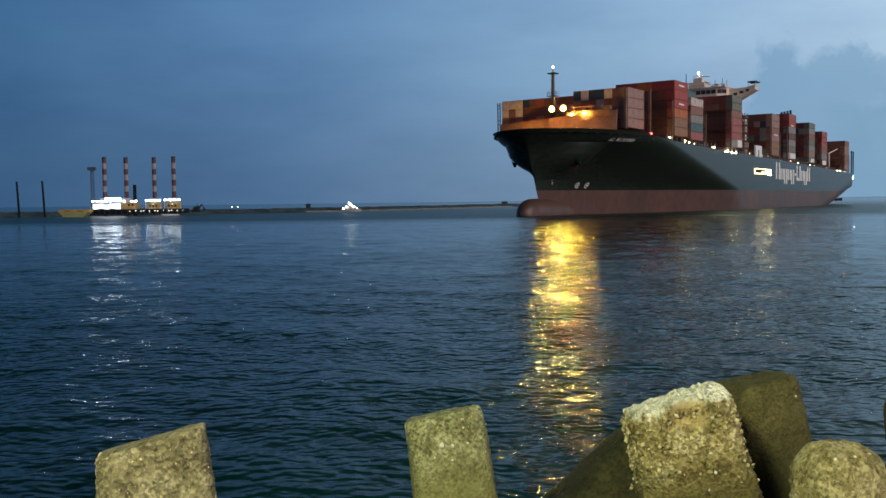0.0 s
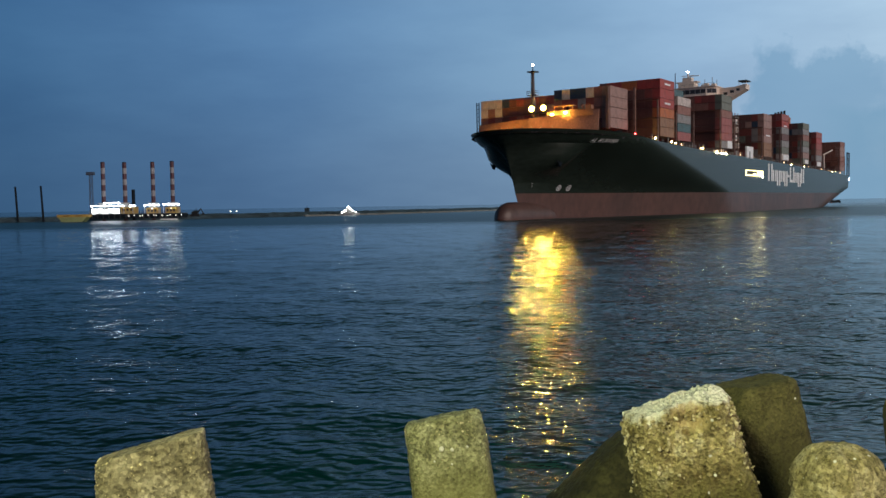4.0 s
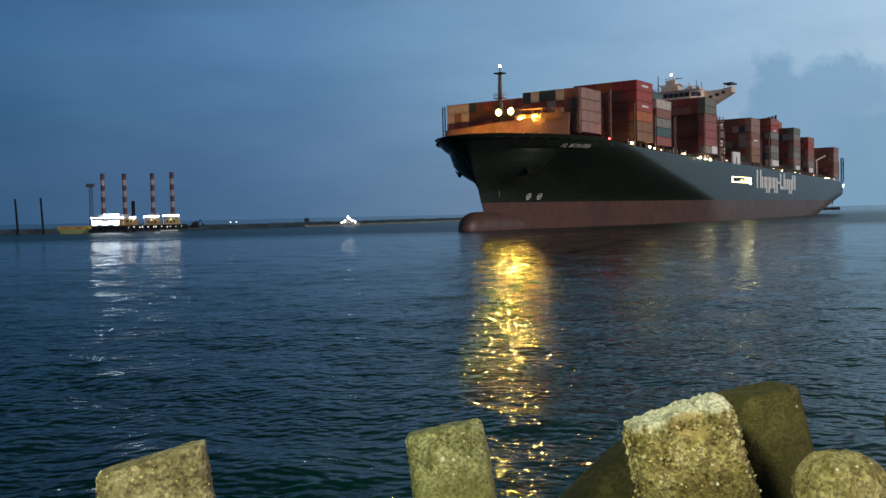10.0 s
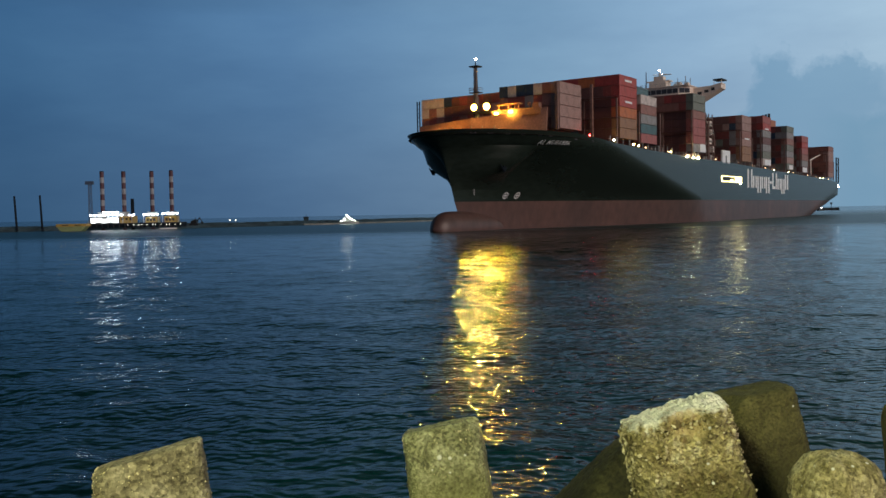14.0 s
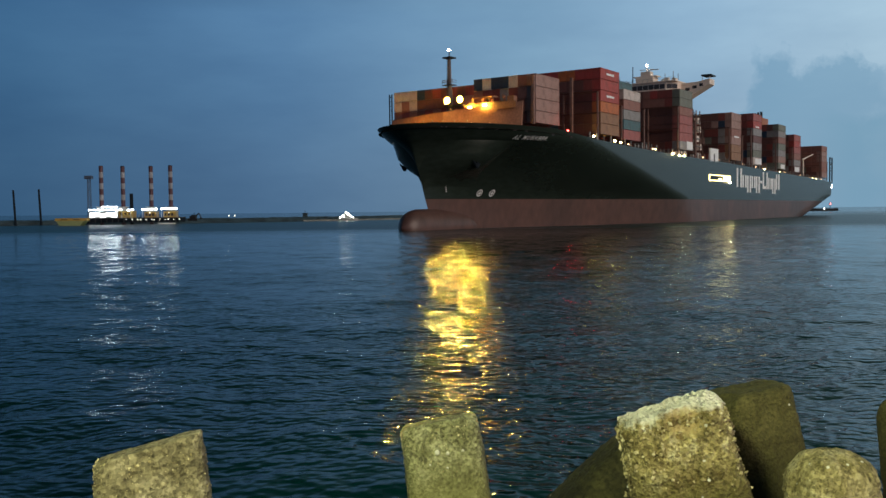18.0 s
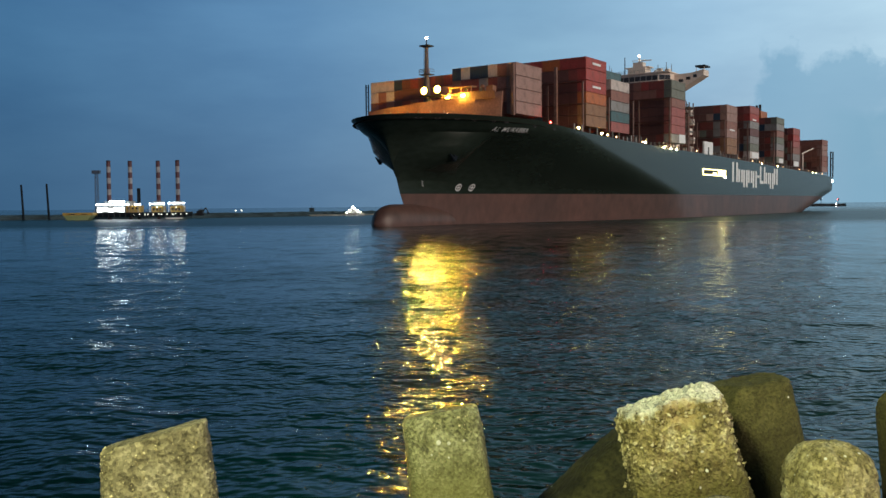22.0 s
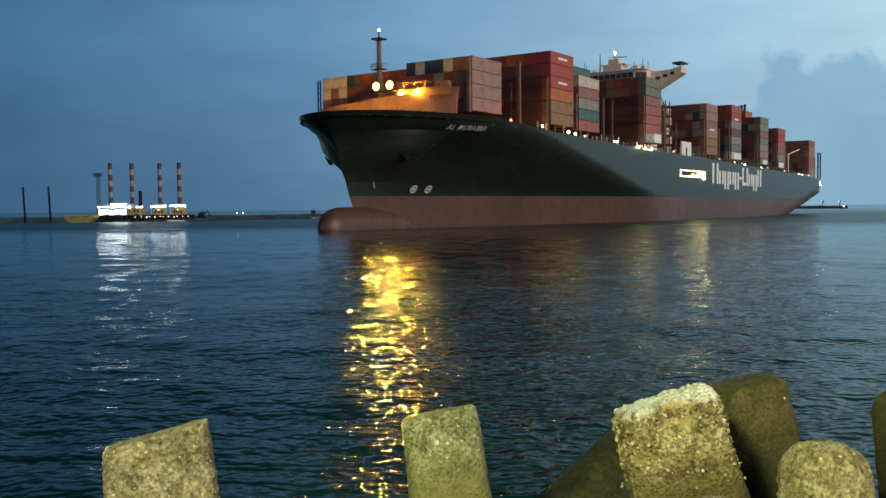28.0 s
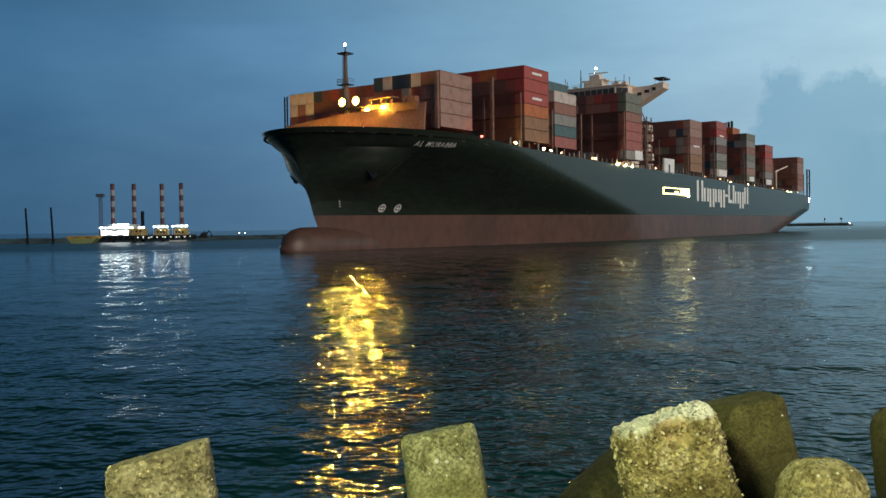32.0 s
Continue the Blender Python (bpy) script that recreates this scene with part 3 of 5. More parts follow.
def deck_plate():
    bm = bmesh.new()
    xs = [-1.5 - 0.4 * i for i in range(10)] + list(np.linspace(-5.5, -347, 90))
    rows = []
    for x in xs:
        z = deck_z(x) - 1.1
        h = max(half_breadth(x, z + 0.9) - 0.15, 0.02)
        rows.append([bm.verts.new((x, s * h, z)) for s in (1, -1)])
    for a, b in zip(rows, rows[1:]):
        bm.faces.new((a[0], a[1], b[1], b[0]))
    bmesh.ops.recalc_face_normals(bm, faces=bm.faces)
    return bm


part("deck", deck_plate(), M_deck, ship, "red oxide weather deck")


# containers: one mesh a colour, shared
def container_mesh(color, length=12.19):
    bm = bmesh.new()
    w, h, L = 2.44, 2.72, length
    box(bm, -L + 0.05, -0.05, 0.05, w - 0.05, 0.05, h - 0.03)
    for x in (-L, -0.14):
        for y in (0.0, w - 0.14):
            box(bm, x, x + 0.14, y, y + 0.14, 0.0, h)
        for z in (0.0, h - 0.14):
            box(bm, x, x + 0.14, 0.14, w - 0.14, z, z + 0.14)
    for y in (0.0, w - 0.12):
        for z in (0.0, h - 0.12):
            box(bm, -L + 0.14, -0.14, y, y + 0.12, z, z + 0.12)
    # the door end: two leaves, lock rods and their handles
    for y in (0.12, w / 2 + 0.03):
        box(bm, -0.05, -0.015, y + 0.02, y + 1.06, 0.16, h - 0.16)
        for k in (0.28, 0.80):
            box(bm, -0.015, 0.03, y + k - 0.03, y + k + 0.03, 0.10, h - 0.10)
            box(bm, -0.015, 0.035, y + k - 0.02, y + k + 0.24, 1.1, 1.16)
    bmesh.ops.recalc_face_normals(bm, faces=bm.faces)
    return link("container", bm, BOX[color])


CONT = {k: container_mesh(k) for k in BOX}
rng = random.Random(11)
MIX = ["maroon"] * 5 + ["brown"] * 4 + ["dark"] * 12 + ["taupe", "blue", "grey", "teal", "olive"]


def stow(x, y_in, z, color, scale_z=1.0):
    ob = part("container", CONT[color], None, ship)
    ob.location = (x, y_in, z)
    ob.scale = (1, 1, scale_z)
    return ob


def bay(x_front, y_port, y_star, base, tier, port_colors, heights=None, own=6, front=None, low_from=99, low_tier=2.6):
    """One bay: the columns nearest the port side are single boxes, the rest one joined mass."""
    cols = int(round((y_port - y_star) / 2.5))
    n = len(port_colors)
    rest = bmesh.new()
    for c in range(cols):
        tiers = n if heights is None else heights(c)
        y = y_port - 2.5 * (c + 1) + 0.03
        step = tier if c < low_from else low_tier
        for k in range(tiers):
            z = base + step * k
            if c == 0 and k < n:
                col = port_colors[n - 1 - k]
            elif front and (c, tiers - 1 - k) in front:
                col = front[(c, tiers - 1 - k)]
            else:
                col = rng.choice(MIX)
            if c < own:
                stow(x_front, y, z, col, step / 2.84)
            else:
                box(rest, x_front - 12.19, x_front, y + 0.02, y + 2.42, z + 0.02, z + step - 0.04)
    if rest.faces:
        bmesh.ops.recalc_face_normals(rest, faces=rest.faces)
        tagged(part("container_stack", rest, BOX["brown"], ship, "brown and maroon containers stowed together"), kind="stuff")
    else:
        rest.free()


# forward bay, four high over the whole breadth, with a dip beside the mast
frontA = {(c, 0): k for c, k in enumerate(["brown", "brown", "white", "blue", "blue", "white", "blue", "maroon", "dark", "maroon", "dark", "maroon", "dark", "blue", "white", "white", "white", "white"])}
frontA.update({(c, 1): k for c, k in enumerate(["brown", "brown", "maroon", "grey", "maroon", "maroon", "brown", "taupe", "brown", "brown", "dark", "dark", "dark", "dark", "white", "brown", "white", "brown"])})
frontA.update({(c, k): ("brown", "maroon", "dark", "brown", "maroon")[(c + 2 * k) % 5] for c in range(1, 18) for k in (2, 3)})
bay(-24.0, 22.5, -20.0, 25.4, 2.93, ["taupe", "taupe", "taupe", "taupe"], heights=lambda c: 4, own=18, front=frontA, low_from=7, low_tier=2.62)
frontB = {(1, 0): "red", (2, 0): "red", (3, 0): "orange", (4, 0): "orange", (5, 0): "red", (6, 0): "red", (1, 1): "maroon", (2, 1): "dark"}
frontB.update({(c, k): "dark" for c in range(1, 5) for k in range(2, 6)})
bay(-54.8, 25.1, -24.9, 24.5, 2.93, ["red", "red", "red", "orange", "tan", "tan"], heights=lambda c: 6 if c < 8 else 4, own=8, front=frontB)
bay(-70.0, 25.1, -24.9, 24.0, 2.80, ["white", "brown", "grey", "teal", "rose"], heights=lambda c: 5 if c == 0 else 6, own=3, front={(1, 0): "teal", (2, 0): "blue"})
frontD = {(c, k): "dark" for c in range(1, 9) for k in range(2, 6)}
frontD.update({(1, 0): "maroon", (2, 0): "maroon", (3, 0): "red", (1, 1): "maroon"})
bay(-114.6, 25.1, -24.9, 23.4, 2.76, ["olive", "olive", "brown", "rose", "rose", "rose", "grey"], own=9, front=frontD)
bay(-169.3, 25.1, -24.9, 22.2, 2.93, ["taupe", "taupe", "brown", "taupe", "tan", "tan"], own=7)
bay(-197.7, 25.1, -24.9, 21.6, 2.88, ["rose", "red", "grey", "dark", "grey", "olive", "white"], own=5)
bay(-236.0, 25.1, -24.9, 21.0, 2.75, ["olive", "grey", "brown", "olive", "grey", "taupe", "olive"], own=5)
bay(-263.5, 25.1, -24.9, 20.4, 2.86, ["rose", "red", "rose", "brown", "grey", "dark"], own=4)
bay(-320.6, 25.1, -24.9, 19.4, 2.68, ["brown", "taupe", "taupe", "brown", "brown", "taupe"], own=4, front={(c, k): "brown" for c in range(1, 4) for k in range(4)})


# lashing bridges: posts, rails and platforms between the bays
def lashing_bridge(x, y_port, z0, z1, n=7, depth=1.2):
    br = part("lashing_bridge", boxes((x - depth, x, -y_port, y_port, z1 - 0.2, z1)), M_deck, ship, "rust-brown steel lashing bridge")
    for zb in (z0, z0 + (z1 - z0) / 2):
        part("walkway", boxes((x - depth, x, -y_port, y_port, zb - 0.12, zb + 0.06)), M_deck, br)
    post = boxes((-0.22, 0.22, -0.22, 0.22, 0.0, 1.0))
    me = link("post", post, M_steelbrown)
    for i in range(n):
        y = y_port - 0.3 - (2 * y_port - 0.6) * i / (n - 1)
        ob = part("post", me, None, br)
        ob.location, ob.scale = (x - depth / 2, y, z0 - 2.4), (1, 1, z1 - z0 + 2.4)
    return br


for x, zt in ((-52.6, 35.5), (-68.2, 33.0), (-84.5, 33.5), (-112.8, 37.0), (-129.0, 33.5), (-166.5, 34.0), (-182.6, 32.0), (-194.5, 35.0), (-231.5, 33.5), (-259.8, 31.5), (-276.0, 30.0), (-316.2, 31.0), (-333.0, 27.5)):
    lashing_bridge(x, 25.2 if x < -50 else 22.4, deck_z(x) + 1.6, zt, n=6)
for row in ((-23.9, -23.2, 21.6, 22.3, 25.0, 36.6), (-52.4, -51.7, 17.6, 18.3, 22.5, 39.5)):
    part("lashing_post", boxes(row), M_steelbrown, ship, "rust-brown steel lashing post")

tower = part("lashing_tower", boxes((-23.9, -23.6, -20.6, -20.4, 23.6, 35.4), (-23.9, -23.6, -21.4, -21.2, 23.6, 35.4)), M_pile, ship, "dark narrow lashing tower at the bow stack")
for k in range(9):
    part("rung", boxes((-23.85, -23.65, -21.3, -20.5, 25.0 + 1.2 * k, 25.12 + 1.2 * k)), M_pile, tower)

# breakwater on the forecastle
bw = bmesh.new()
for y0, y1, xa, xb, za, zb in ((0, 19.8, -17.0, -21.5, 28.9, 30.5), (0, -19.4, -17.0, -21.5, 28.9, 28.4)):
    v = [bw.verts.new(p) for p in ((xa, y0, 23.7), (xb, y1, 23.7), (xb - 0.8, y1, zb), (xa - 0.8, y0, za), (xa - 0.5, y0, 23.7), (xb - 0.5, y1, 23.7), (xb - 1.3, y1, zb), (xa - 1.3, y0, za))]
    for q in ((0, 1, 2, 3), (4, 7, 6, 5), (3, 2, 6, 7), (1, 5, 6, 2)):
        bw.faces.new([v[i] for i in q])
bmesh.ops.recalc_face_normals(bw, faces=bw.faces)
part("wave_breaker", bw, M_wall, ship, "buff steel wave breaker lit orange by fill lamps")

# foremast with its lamps
mast = part("foremast", rods(((-20.6, 0, 23.5), (-20.6, 0, 34.5), 0.95, 0.75), ((-20.6, 0, 34.5), (-20.6, 0, 42.8), 0.55, 0.42), n=12), M_mast, ship, "buff steel foremast")
for row in ((-21.8, -19.4, -1.3, 1.3, 42.3, 42.6), (-21.6, -19.6, -1.5, 1.5, 35.6, 35.8), (-21.2, -18.6, -1.0, 5.4, 30.3, 30.5)):
    part("platform", boxes(row), M_black, mast)
part("light_post", rods(((-20.6, 0.0, 42.6), (-20.6, 0.0, 44.2), 0.14), n=6), M_mast, mast)
for z in (36.4, 36.9):
    part("platform_rail", rods(((-19.6, -1.5, z), (-19.6, 1.5, z), 0.06), ((-19.6, 1.5, z), (-21.6, 1.5, z), 0.06), ((-19.6, -1.5, z), (-21.6, -1.5, z), 0.06), n=5), M_mast, mast)
for y in (-1.5, 0.0, 1.5):
    part("rail_post", rods(((-19.6, y, 35.8), (-19.6, y, 36.9), 0.06), n=5), M_mast, mast)
part("mast_ladder", rods(((-19.7, -0.25, 31.0), (-19.95, -0.25, 42.3), 0.05), ((-19.7, 0.25, 31.0), (-19.95, 0.25, 42.3), 0.05), n=5), M_mast, mast)
part("masthead_light", ball(bmesh.new(), (-20.6, 0.0, 44.4), 0.34), G_white, mast, "white masthead light")
for y in (0.5, 4.3):
    lampbox = part("lamp_housing", boxes((-19.1, -18.75, y - 0.78, y + 0.78, 30.92, 32.48), (-19.6, -19.1, y - 0.12, y + 0.12, 30.4, 31.6)), M_black, mast)
    # the lamp's glare is built as a glowing dish round it
    glare_dish = bmesh.new()
    rims = [[glare_dish.verts.new((x, y + r * math.cos(k * math.tau / 18), 31.7 + r * math.sin(k * math.tau / 18))) for k in range(18)] for r, x in ((0.62, -18.73), (0.76, -18.68), (0.90, -18.58), (0.94, -18.60), (0.94, -18.74))]
    for a, b in zip(rims, rims[1:]):
        for k in range(18):
            glare_dish.faces.new((a[k], a[(k + 1) % 18], b[(k + 1) % 18], b[k]))
    bmesh.ops.recalc_face_normals(glare_dish, faces=glare_dish.faces)
    part("glare_ring", glare_dish, G_glare, lampbox, "yellow glowing ring standing for the lamp's glare", smooth=True)
    part("flood_lamp", rods(((-18.74, y, 31.7), (-18.70, y, 31.7), 0.62), n=14), G_sodium, lampbox, "glaring sodium flood lamp")
# added fill lamps, two low behind the bulwark, brighten breaker and parapet
for x, y, z in ((-20.1, 6.0, 29.60), (-20.2, 10.2, 29.85), (-11.0, 6.0, 24.2), (-13.2, -8.5, 23.9)):
    part("deck_fill", boxes((x, x + 0.4, y, y + 0.75, z, z + 0.24)), G_deckfill, mast, "added sodium fill lamp on the foredeck")
# the lit platform beside the mast
winch = part("winch_platform", boxes((-23.2, -20.6, 4.0, 13.8, 28.2, 28.5)), M_wall, ship, "buff steel platform lit yellow")
part("parapet", boxes((-20.6, -20.45, 4.4, 13.8, 28.3, 30.7)), M_wall, winch, "buff steel parapet glaring in the lamp light")
part("parapet", boxes((-20.6, -20.45, 13.8, 19.0, 28.9, 30.6)), M_wall, winch)
for y in (6.6, 9.4, 12.3):
    part("stanchion", boxes((-20.9, -20.65, y, y + 0.28, 28.5, 32.0)), M_wall, winch)
part("canopy", boxes((-22.6, -20.4, 6.2, 12.8, 31.9, 32.15)), M_wall, winch)
part("hose_reel", rods(((-21.1, 10.9, 31.2), (-20.8, 10.9, 31.2), 0.5), n=12), M_black, winch)
part("winch_drum", rods(((-22.0, 7.2, 29.4), (-22.0, 9.0, 29.4), 0.7), n=14), M_black, winch)
part("vent_cowl", rods(((-21.4, 15.4, 28.9), (-21.4, 15.4, 31.6), 0.32), ((-21.4, 15.4, 31.6), (-20.7, 15.4, 31.9), 0.42), n=10), M_wall, winch)
part("locker", boxes((-22.4, -20.9, 16.4, 18.2, 29.0, 31.8)), M_wall, winch)
for y in (4.6, 7.6, 10.6, 13.2):
    part("leg", boxes((-23.0, -22.7, y, y + 0.25, 23.8, 28.2)), M_wall, winch)

# deckhouse and bridge
house = part("deckhouse", boxes((-150.5, -137.5, -14.6, 14.6, 20.5, 44.8)), M_house, ship, "white accommodation block")
wh = bmesh.new()
outline = ((-149.5, -14.8), (-141.0, -14.8), (-138.5, -11.5), (-138.5, 11.5), (-141.0, 14.8), (-149.5, 14.8))
rings = [[wh.verts.new((x, y, z)) for x, y in outline] for z in (44.8, 48.6)]
for i in range(6):
    wh.faces.new((rings[0][i], rings[0][(i + 1) % 6], rings[1][(i + 1) % 6], rings[1][i]))
wh.faces.new(rings[1])
wh.faces.new(rings[0][::-1])
bmesh.ops.recalc_face_normals(wh, faces=wh.faces)
part("wheelhouse", wh, M_house, house)
part("wheelhouse_roof", boxes((-150.0, -138.0, -15.2, 15.2, 48.6, 48.95)), M_house, house)
for i in range(11):
    y = -11.3 + i * 2.06
    part("window", boxes((-138.62, -138.44, y, y + 1.85, 46.3, 47.9)), M_glass, house, "dark bridge window")
for s in (1, -1):
    for k in (0.08, 0.54):
        pane = boxes((0, 0.12, 0, 1.75, 46.3, 47.9))
        for v in pane.verts:
            f = k + v.co.y / 4.15
            v.co = Vector((-138.5 - 2.5 * f + v.co.x, s * (11.5 + 3.3 * f + 0.8 * v.co.x), v.co.z))
        bmesh.ops.recalc_face_normals(pane, faces=pane.faces)
        part("window", pane, M_glass, house, "dark bridge window")
    wing = bmesh.new()
    ring = [[wing.verts.new((x, s * y, z)) for y, z in ((14.6, 41.8), (24.9, 47.4), (24.9, 49.3), (21.0, 48.5), (14.6, 48.3))] for x in (-149.8, -144.5)]
    for i in range(5):
        wing.faces.new((ring[0][i], ring[0][(i + 1) % 5], ring[1][(i + 1) % 5], ring[1][i]))
    wing.faces.new(ring[0][::-1])
    wing.faces.new(ring[1])
    bmesh.ops.recalc_face_normals(wing, faces=wing.faces)
    part("bridge_wing", wing, M_house, house, "white bridge wing on a raking bracket")
    for y, wide, z in ((16.4, 1.5, 45.6), (18.9, 1.5, 46.2), (21.4, 1.2, 46.8)):
        part("wing_opening", boxes((-144.52, -144.40, min(s * y, s * (y + wide)), max(s * y, s * (y + wide)), z, z + 1.0)), M_glass, house)
    part("wing_canopy", boxes((-149.9, -144.3, min(s * 22.0, s * 25.4), max(s * 22.0, s * 25.4), 50.3, 50.75)), M_black, house)
    for y in (22.3, 25.0):
        part("canopy_post", rods(((-144.8, s * y, 48.6), (-144.8, s * y, 50.4), 0.10), n=5), M_house, house)
radar = part("radar_mast", rods(((-145, 2.0, 48.9), (-145, 2.0, 55.2), 0.45, 0.3)), M_house, ship, "white radar mast")
part("radar_tower", boxes((-147.5, -142.5, -1.2, 5.2, 48.9, 51.6), (-147.0, -143.0, -2.4, 6.4, 51.6, 51.9), (-146.4, -143.6, 0.2, 3.8, 51.9, 53.6)), M_house, radar)
part("radar_scanner", boxes((-144.4, -144.0, 2.6, 6.8, 53.9, 54.2)), M_mark, radar)
part("yard_arm", rods(((-145, -0.6, 54.4), (-145, 4.6, 54.4), 0.12)), M_house, radar)
part("signal_mast", rods(((-143.2, -2.6, 48.9), (-143.2, -2.6, 55.6), 0.22, 0.14)), M_black, radar, "thin dark signal mast")
for y, z in ((-12.6, 53.2), (-9.2, 54.8), (-8.4, 53.8), (8.8, 53.6), (11.8, 54.2), (13.6, 53.2)):
    part("aerial", rods(((-145, y, 48.9), (-145, y, z - 1.2), 0.11)), M_rail, radar, "thin aerial")
for y, r in ((-5.4, 0.9), (8.0, 0.8)):
    part("radome", ball(bmesh.new(), (-145, y, 49.8), r), M_mark, radar, smooth=True)
part("masthead_light", ball(bmesh.new(), (-144.8, 2.0, 55.9), 0.42), G_white, radar, "white masthead light")

for y in np.linspace(-14.5, 14.5, 16):
    part("roof_rail_post", rods(((-138.4, y, 48.95), (-138.4, y, 50.0), 0.06), n=5), M_rail, house)
part("roof_rail", rods(((-138.4, -14.8, 50.0), (-138.4, 14.8, 50.0), 0.05), ((-138.4, -14.8, 49.5), (-138.4, 14.8, 49.5), 0.04), n=5), M_rail, house)
for y, h in ((-10.8, 1.4), (9.6, 1.6), (12.4, 1.2)):
    part("deck_locker", boxes((-144.0, -141.8, y, y + 1.4, 48.95, 48.95 + h)), M_house, house)

# funnel, stair tower and white deck stores
fun = part("funnel", boxes((-299, -288, -8.5, 4.2, 18, 48.3)), M_funnel, ship, "orange funnel casing")
for i in range(4):
    part("uptake", rods(((-298 + 2.6 * i, -3.4 + 2.2 * i, 48.3), (-298 + 2.6 * i, -3.4 + 2.2 * i, 51.4), 0.6)), M_black, fun, "black exhaust uptake")
stairs = part("stair_tower", boxes((-134.2, -133.9, 22.6, 22.9, 20.5, 37), (-130.5, -130.2, 22.6, 22.9, 20.5, 37), (-134.2, -133.9, 24.9, 25.2, 20.5, 37), (-130.5, -130.2, 24.9, 25.2, 20.5, 37)), M_steelbrown, ship, "open steel stair tower")
for k in range(6):
    part("landing", boxes((-134.3, -130.1, 22.5, 25.3, 22.5 + 2.6 * k, 22.65 + 2.6 * k)), M_rail, stairs)
    part("stair_flight", rods(((-134, 23.6, 22.6 + 2.6 * k), (-130.4, 23.6, 25.2 + 2.6 * k), 0.16)), M_rail, stairs)
for k, (x, y, w) in enumerate(((-136.6, 20.6, 2.6), (-135.8, 21.4, 2.0), (-137.0, 20.0, 3.0), (-136.2, 21.0, 2.2), (-136.8, 20.4, 2.6))):
    vent = part("vent_housing", boxes((x - w, x, y, y + 3.0, 21.2 + 3.0 * k, 23.2 + 3.0 * k)), M_house, ship, "buff ventilator housing beside the stair tower")
    part("louvre", boxes((x - w + 0.3, x - 0.3, y + 2.98, y + 3.04, 21.7 + 3.0 * k, 22.5 + 3.0 * k)), M_rail, vent)
gangway = part("gangway_store", boxes((-152.4, -143.6, 25.0, 25.6, 20.6, 25.2)), M_mark, ship, "white gangway housing at the deck edge")
part("doorway", boxes((-148.4, -147.2, 25.48, 25.64, 20.6, 23.4)), M_black, gangway)

# stanchions and gear along the deck edge
post_me = link("stanchion", boxes((-0.14, 0.14, -0.14, 0.14, 0.0, 1.0)), M_rail)
rs = random.Random(5)
x = -48.0
while x > -335:
    ob = part("stanchion", post_me, None, ship)
    z = deck_z(x) - 0.3
    ob.location, ob.scale = (x, half_breadth(x, z) - 0.45, z), (rs.uniform(0.8, 2.6), 1.0, rs.uniform(1.2, 2.3))
    x -= rs.uniform(2.6, 4.6)
part("stores_crane", rods(((-282.5, 24.3, 26.8), (-304.5, 24.3, 30.2), 0.34, 0.26), ((-284.0, 24.3, 19.2), (-284.0, 24.3, 27.2), 0.4)), M_house, ship, "buff stores crane with a slanting jib")

# openings, lights and marks of the side
pilot = part("pilot_door", boxes((-166.5, -142.0, 25.50, 25.66, 13.9, 14.3), (-166.5, -142.0, 25.50, 25.66, 15.8, 16.1), (-143.0, -142.0, 25.50, 25.66, 14.3, 15.8), (-166.5, -158.0, 25.50, 25.66, 14.3, 15.8), (-156, -152.5, 25.50, 25.66, 14.3, 15.0)), G_port, ship, "brightly lit side opening")
# added lamp: gives the opening a stronger reflection on the water
part("reflection_lamp", boxes((-166.0, -164.9, 25.66, 25.8, 13.5, 13.8)), G_side, pilot, "added bright lamp that strengthens the opening's reflection")
part("recess", boxes((-158.0, -143.0, 25.45, 25.62, 14.3, 15.8)), M_black, pilot)
for x, z in ((-50.2, 23.4), (-63.8, 22.9), (-67.5, 22.8), (-93.2, 22.2), (-237.0, 19.6), (-300.0, 18.4), (-306.5, 18.4), (-214.0, 19.9)):
    h = half_breadth(x, z - 1) - 0.5
    w = 0.30 if x > -66 else 0.20
    part("deck_light", boxes((x - w, x + w, h, h + 0.3, z - 0.05, z + 1.4 * w)), G_foredeck if x > -68 else G_deck, ship, "warm deck light")
for x, z in ((-106.8, 21.3), (-112.6, 21.2), (-117.4, 21.1)):
    part("outboard_light", boxes((x - 0.15, x + 0.15, 25.62, 25.85, z, z + 0.24)), G_side, ship, "deck light hung outboard over the side")
# lamps of the passageway under the containers
for i in range(17):
    x = -74.0 - 15.3 * i - 3.0 * (i % 3)
    part("passage_light", boxes((x - 0.22, x + 0.22, 24.7, 24.9, deck_z(x) + 0.5, deck_z(x) + 0.9)), G_passage, ship, "small warm passage light")
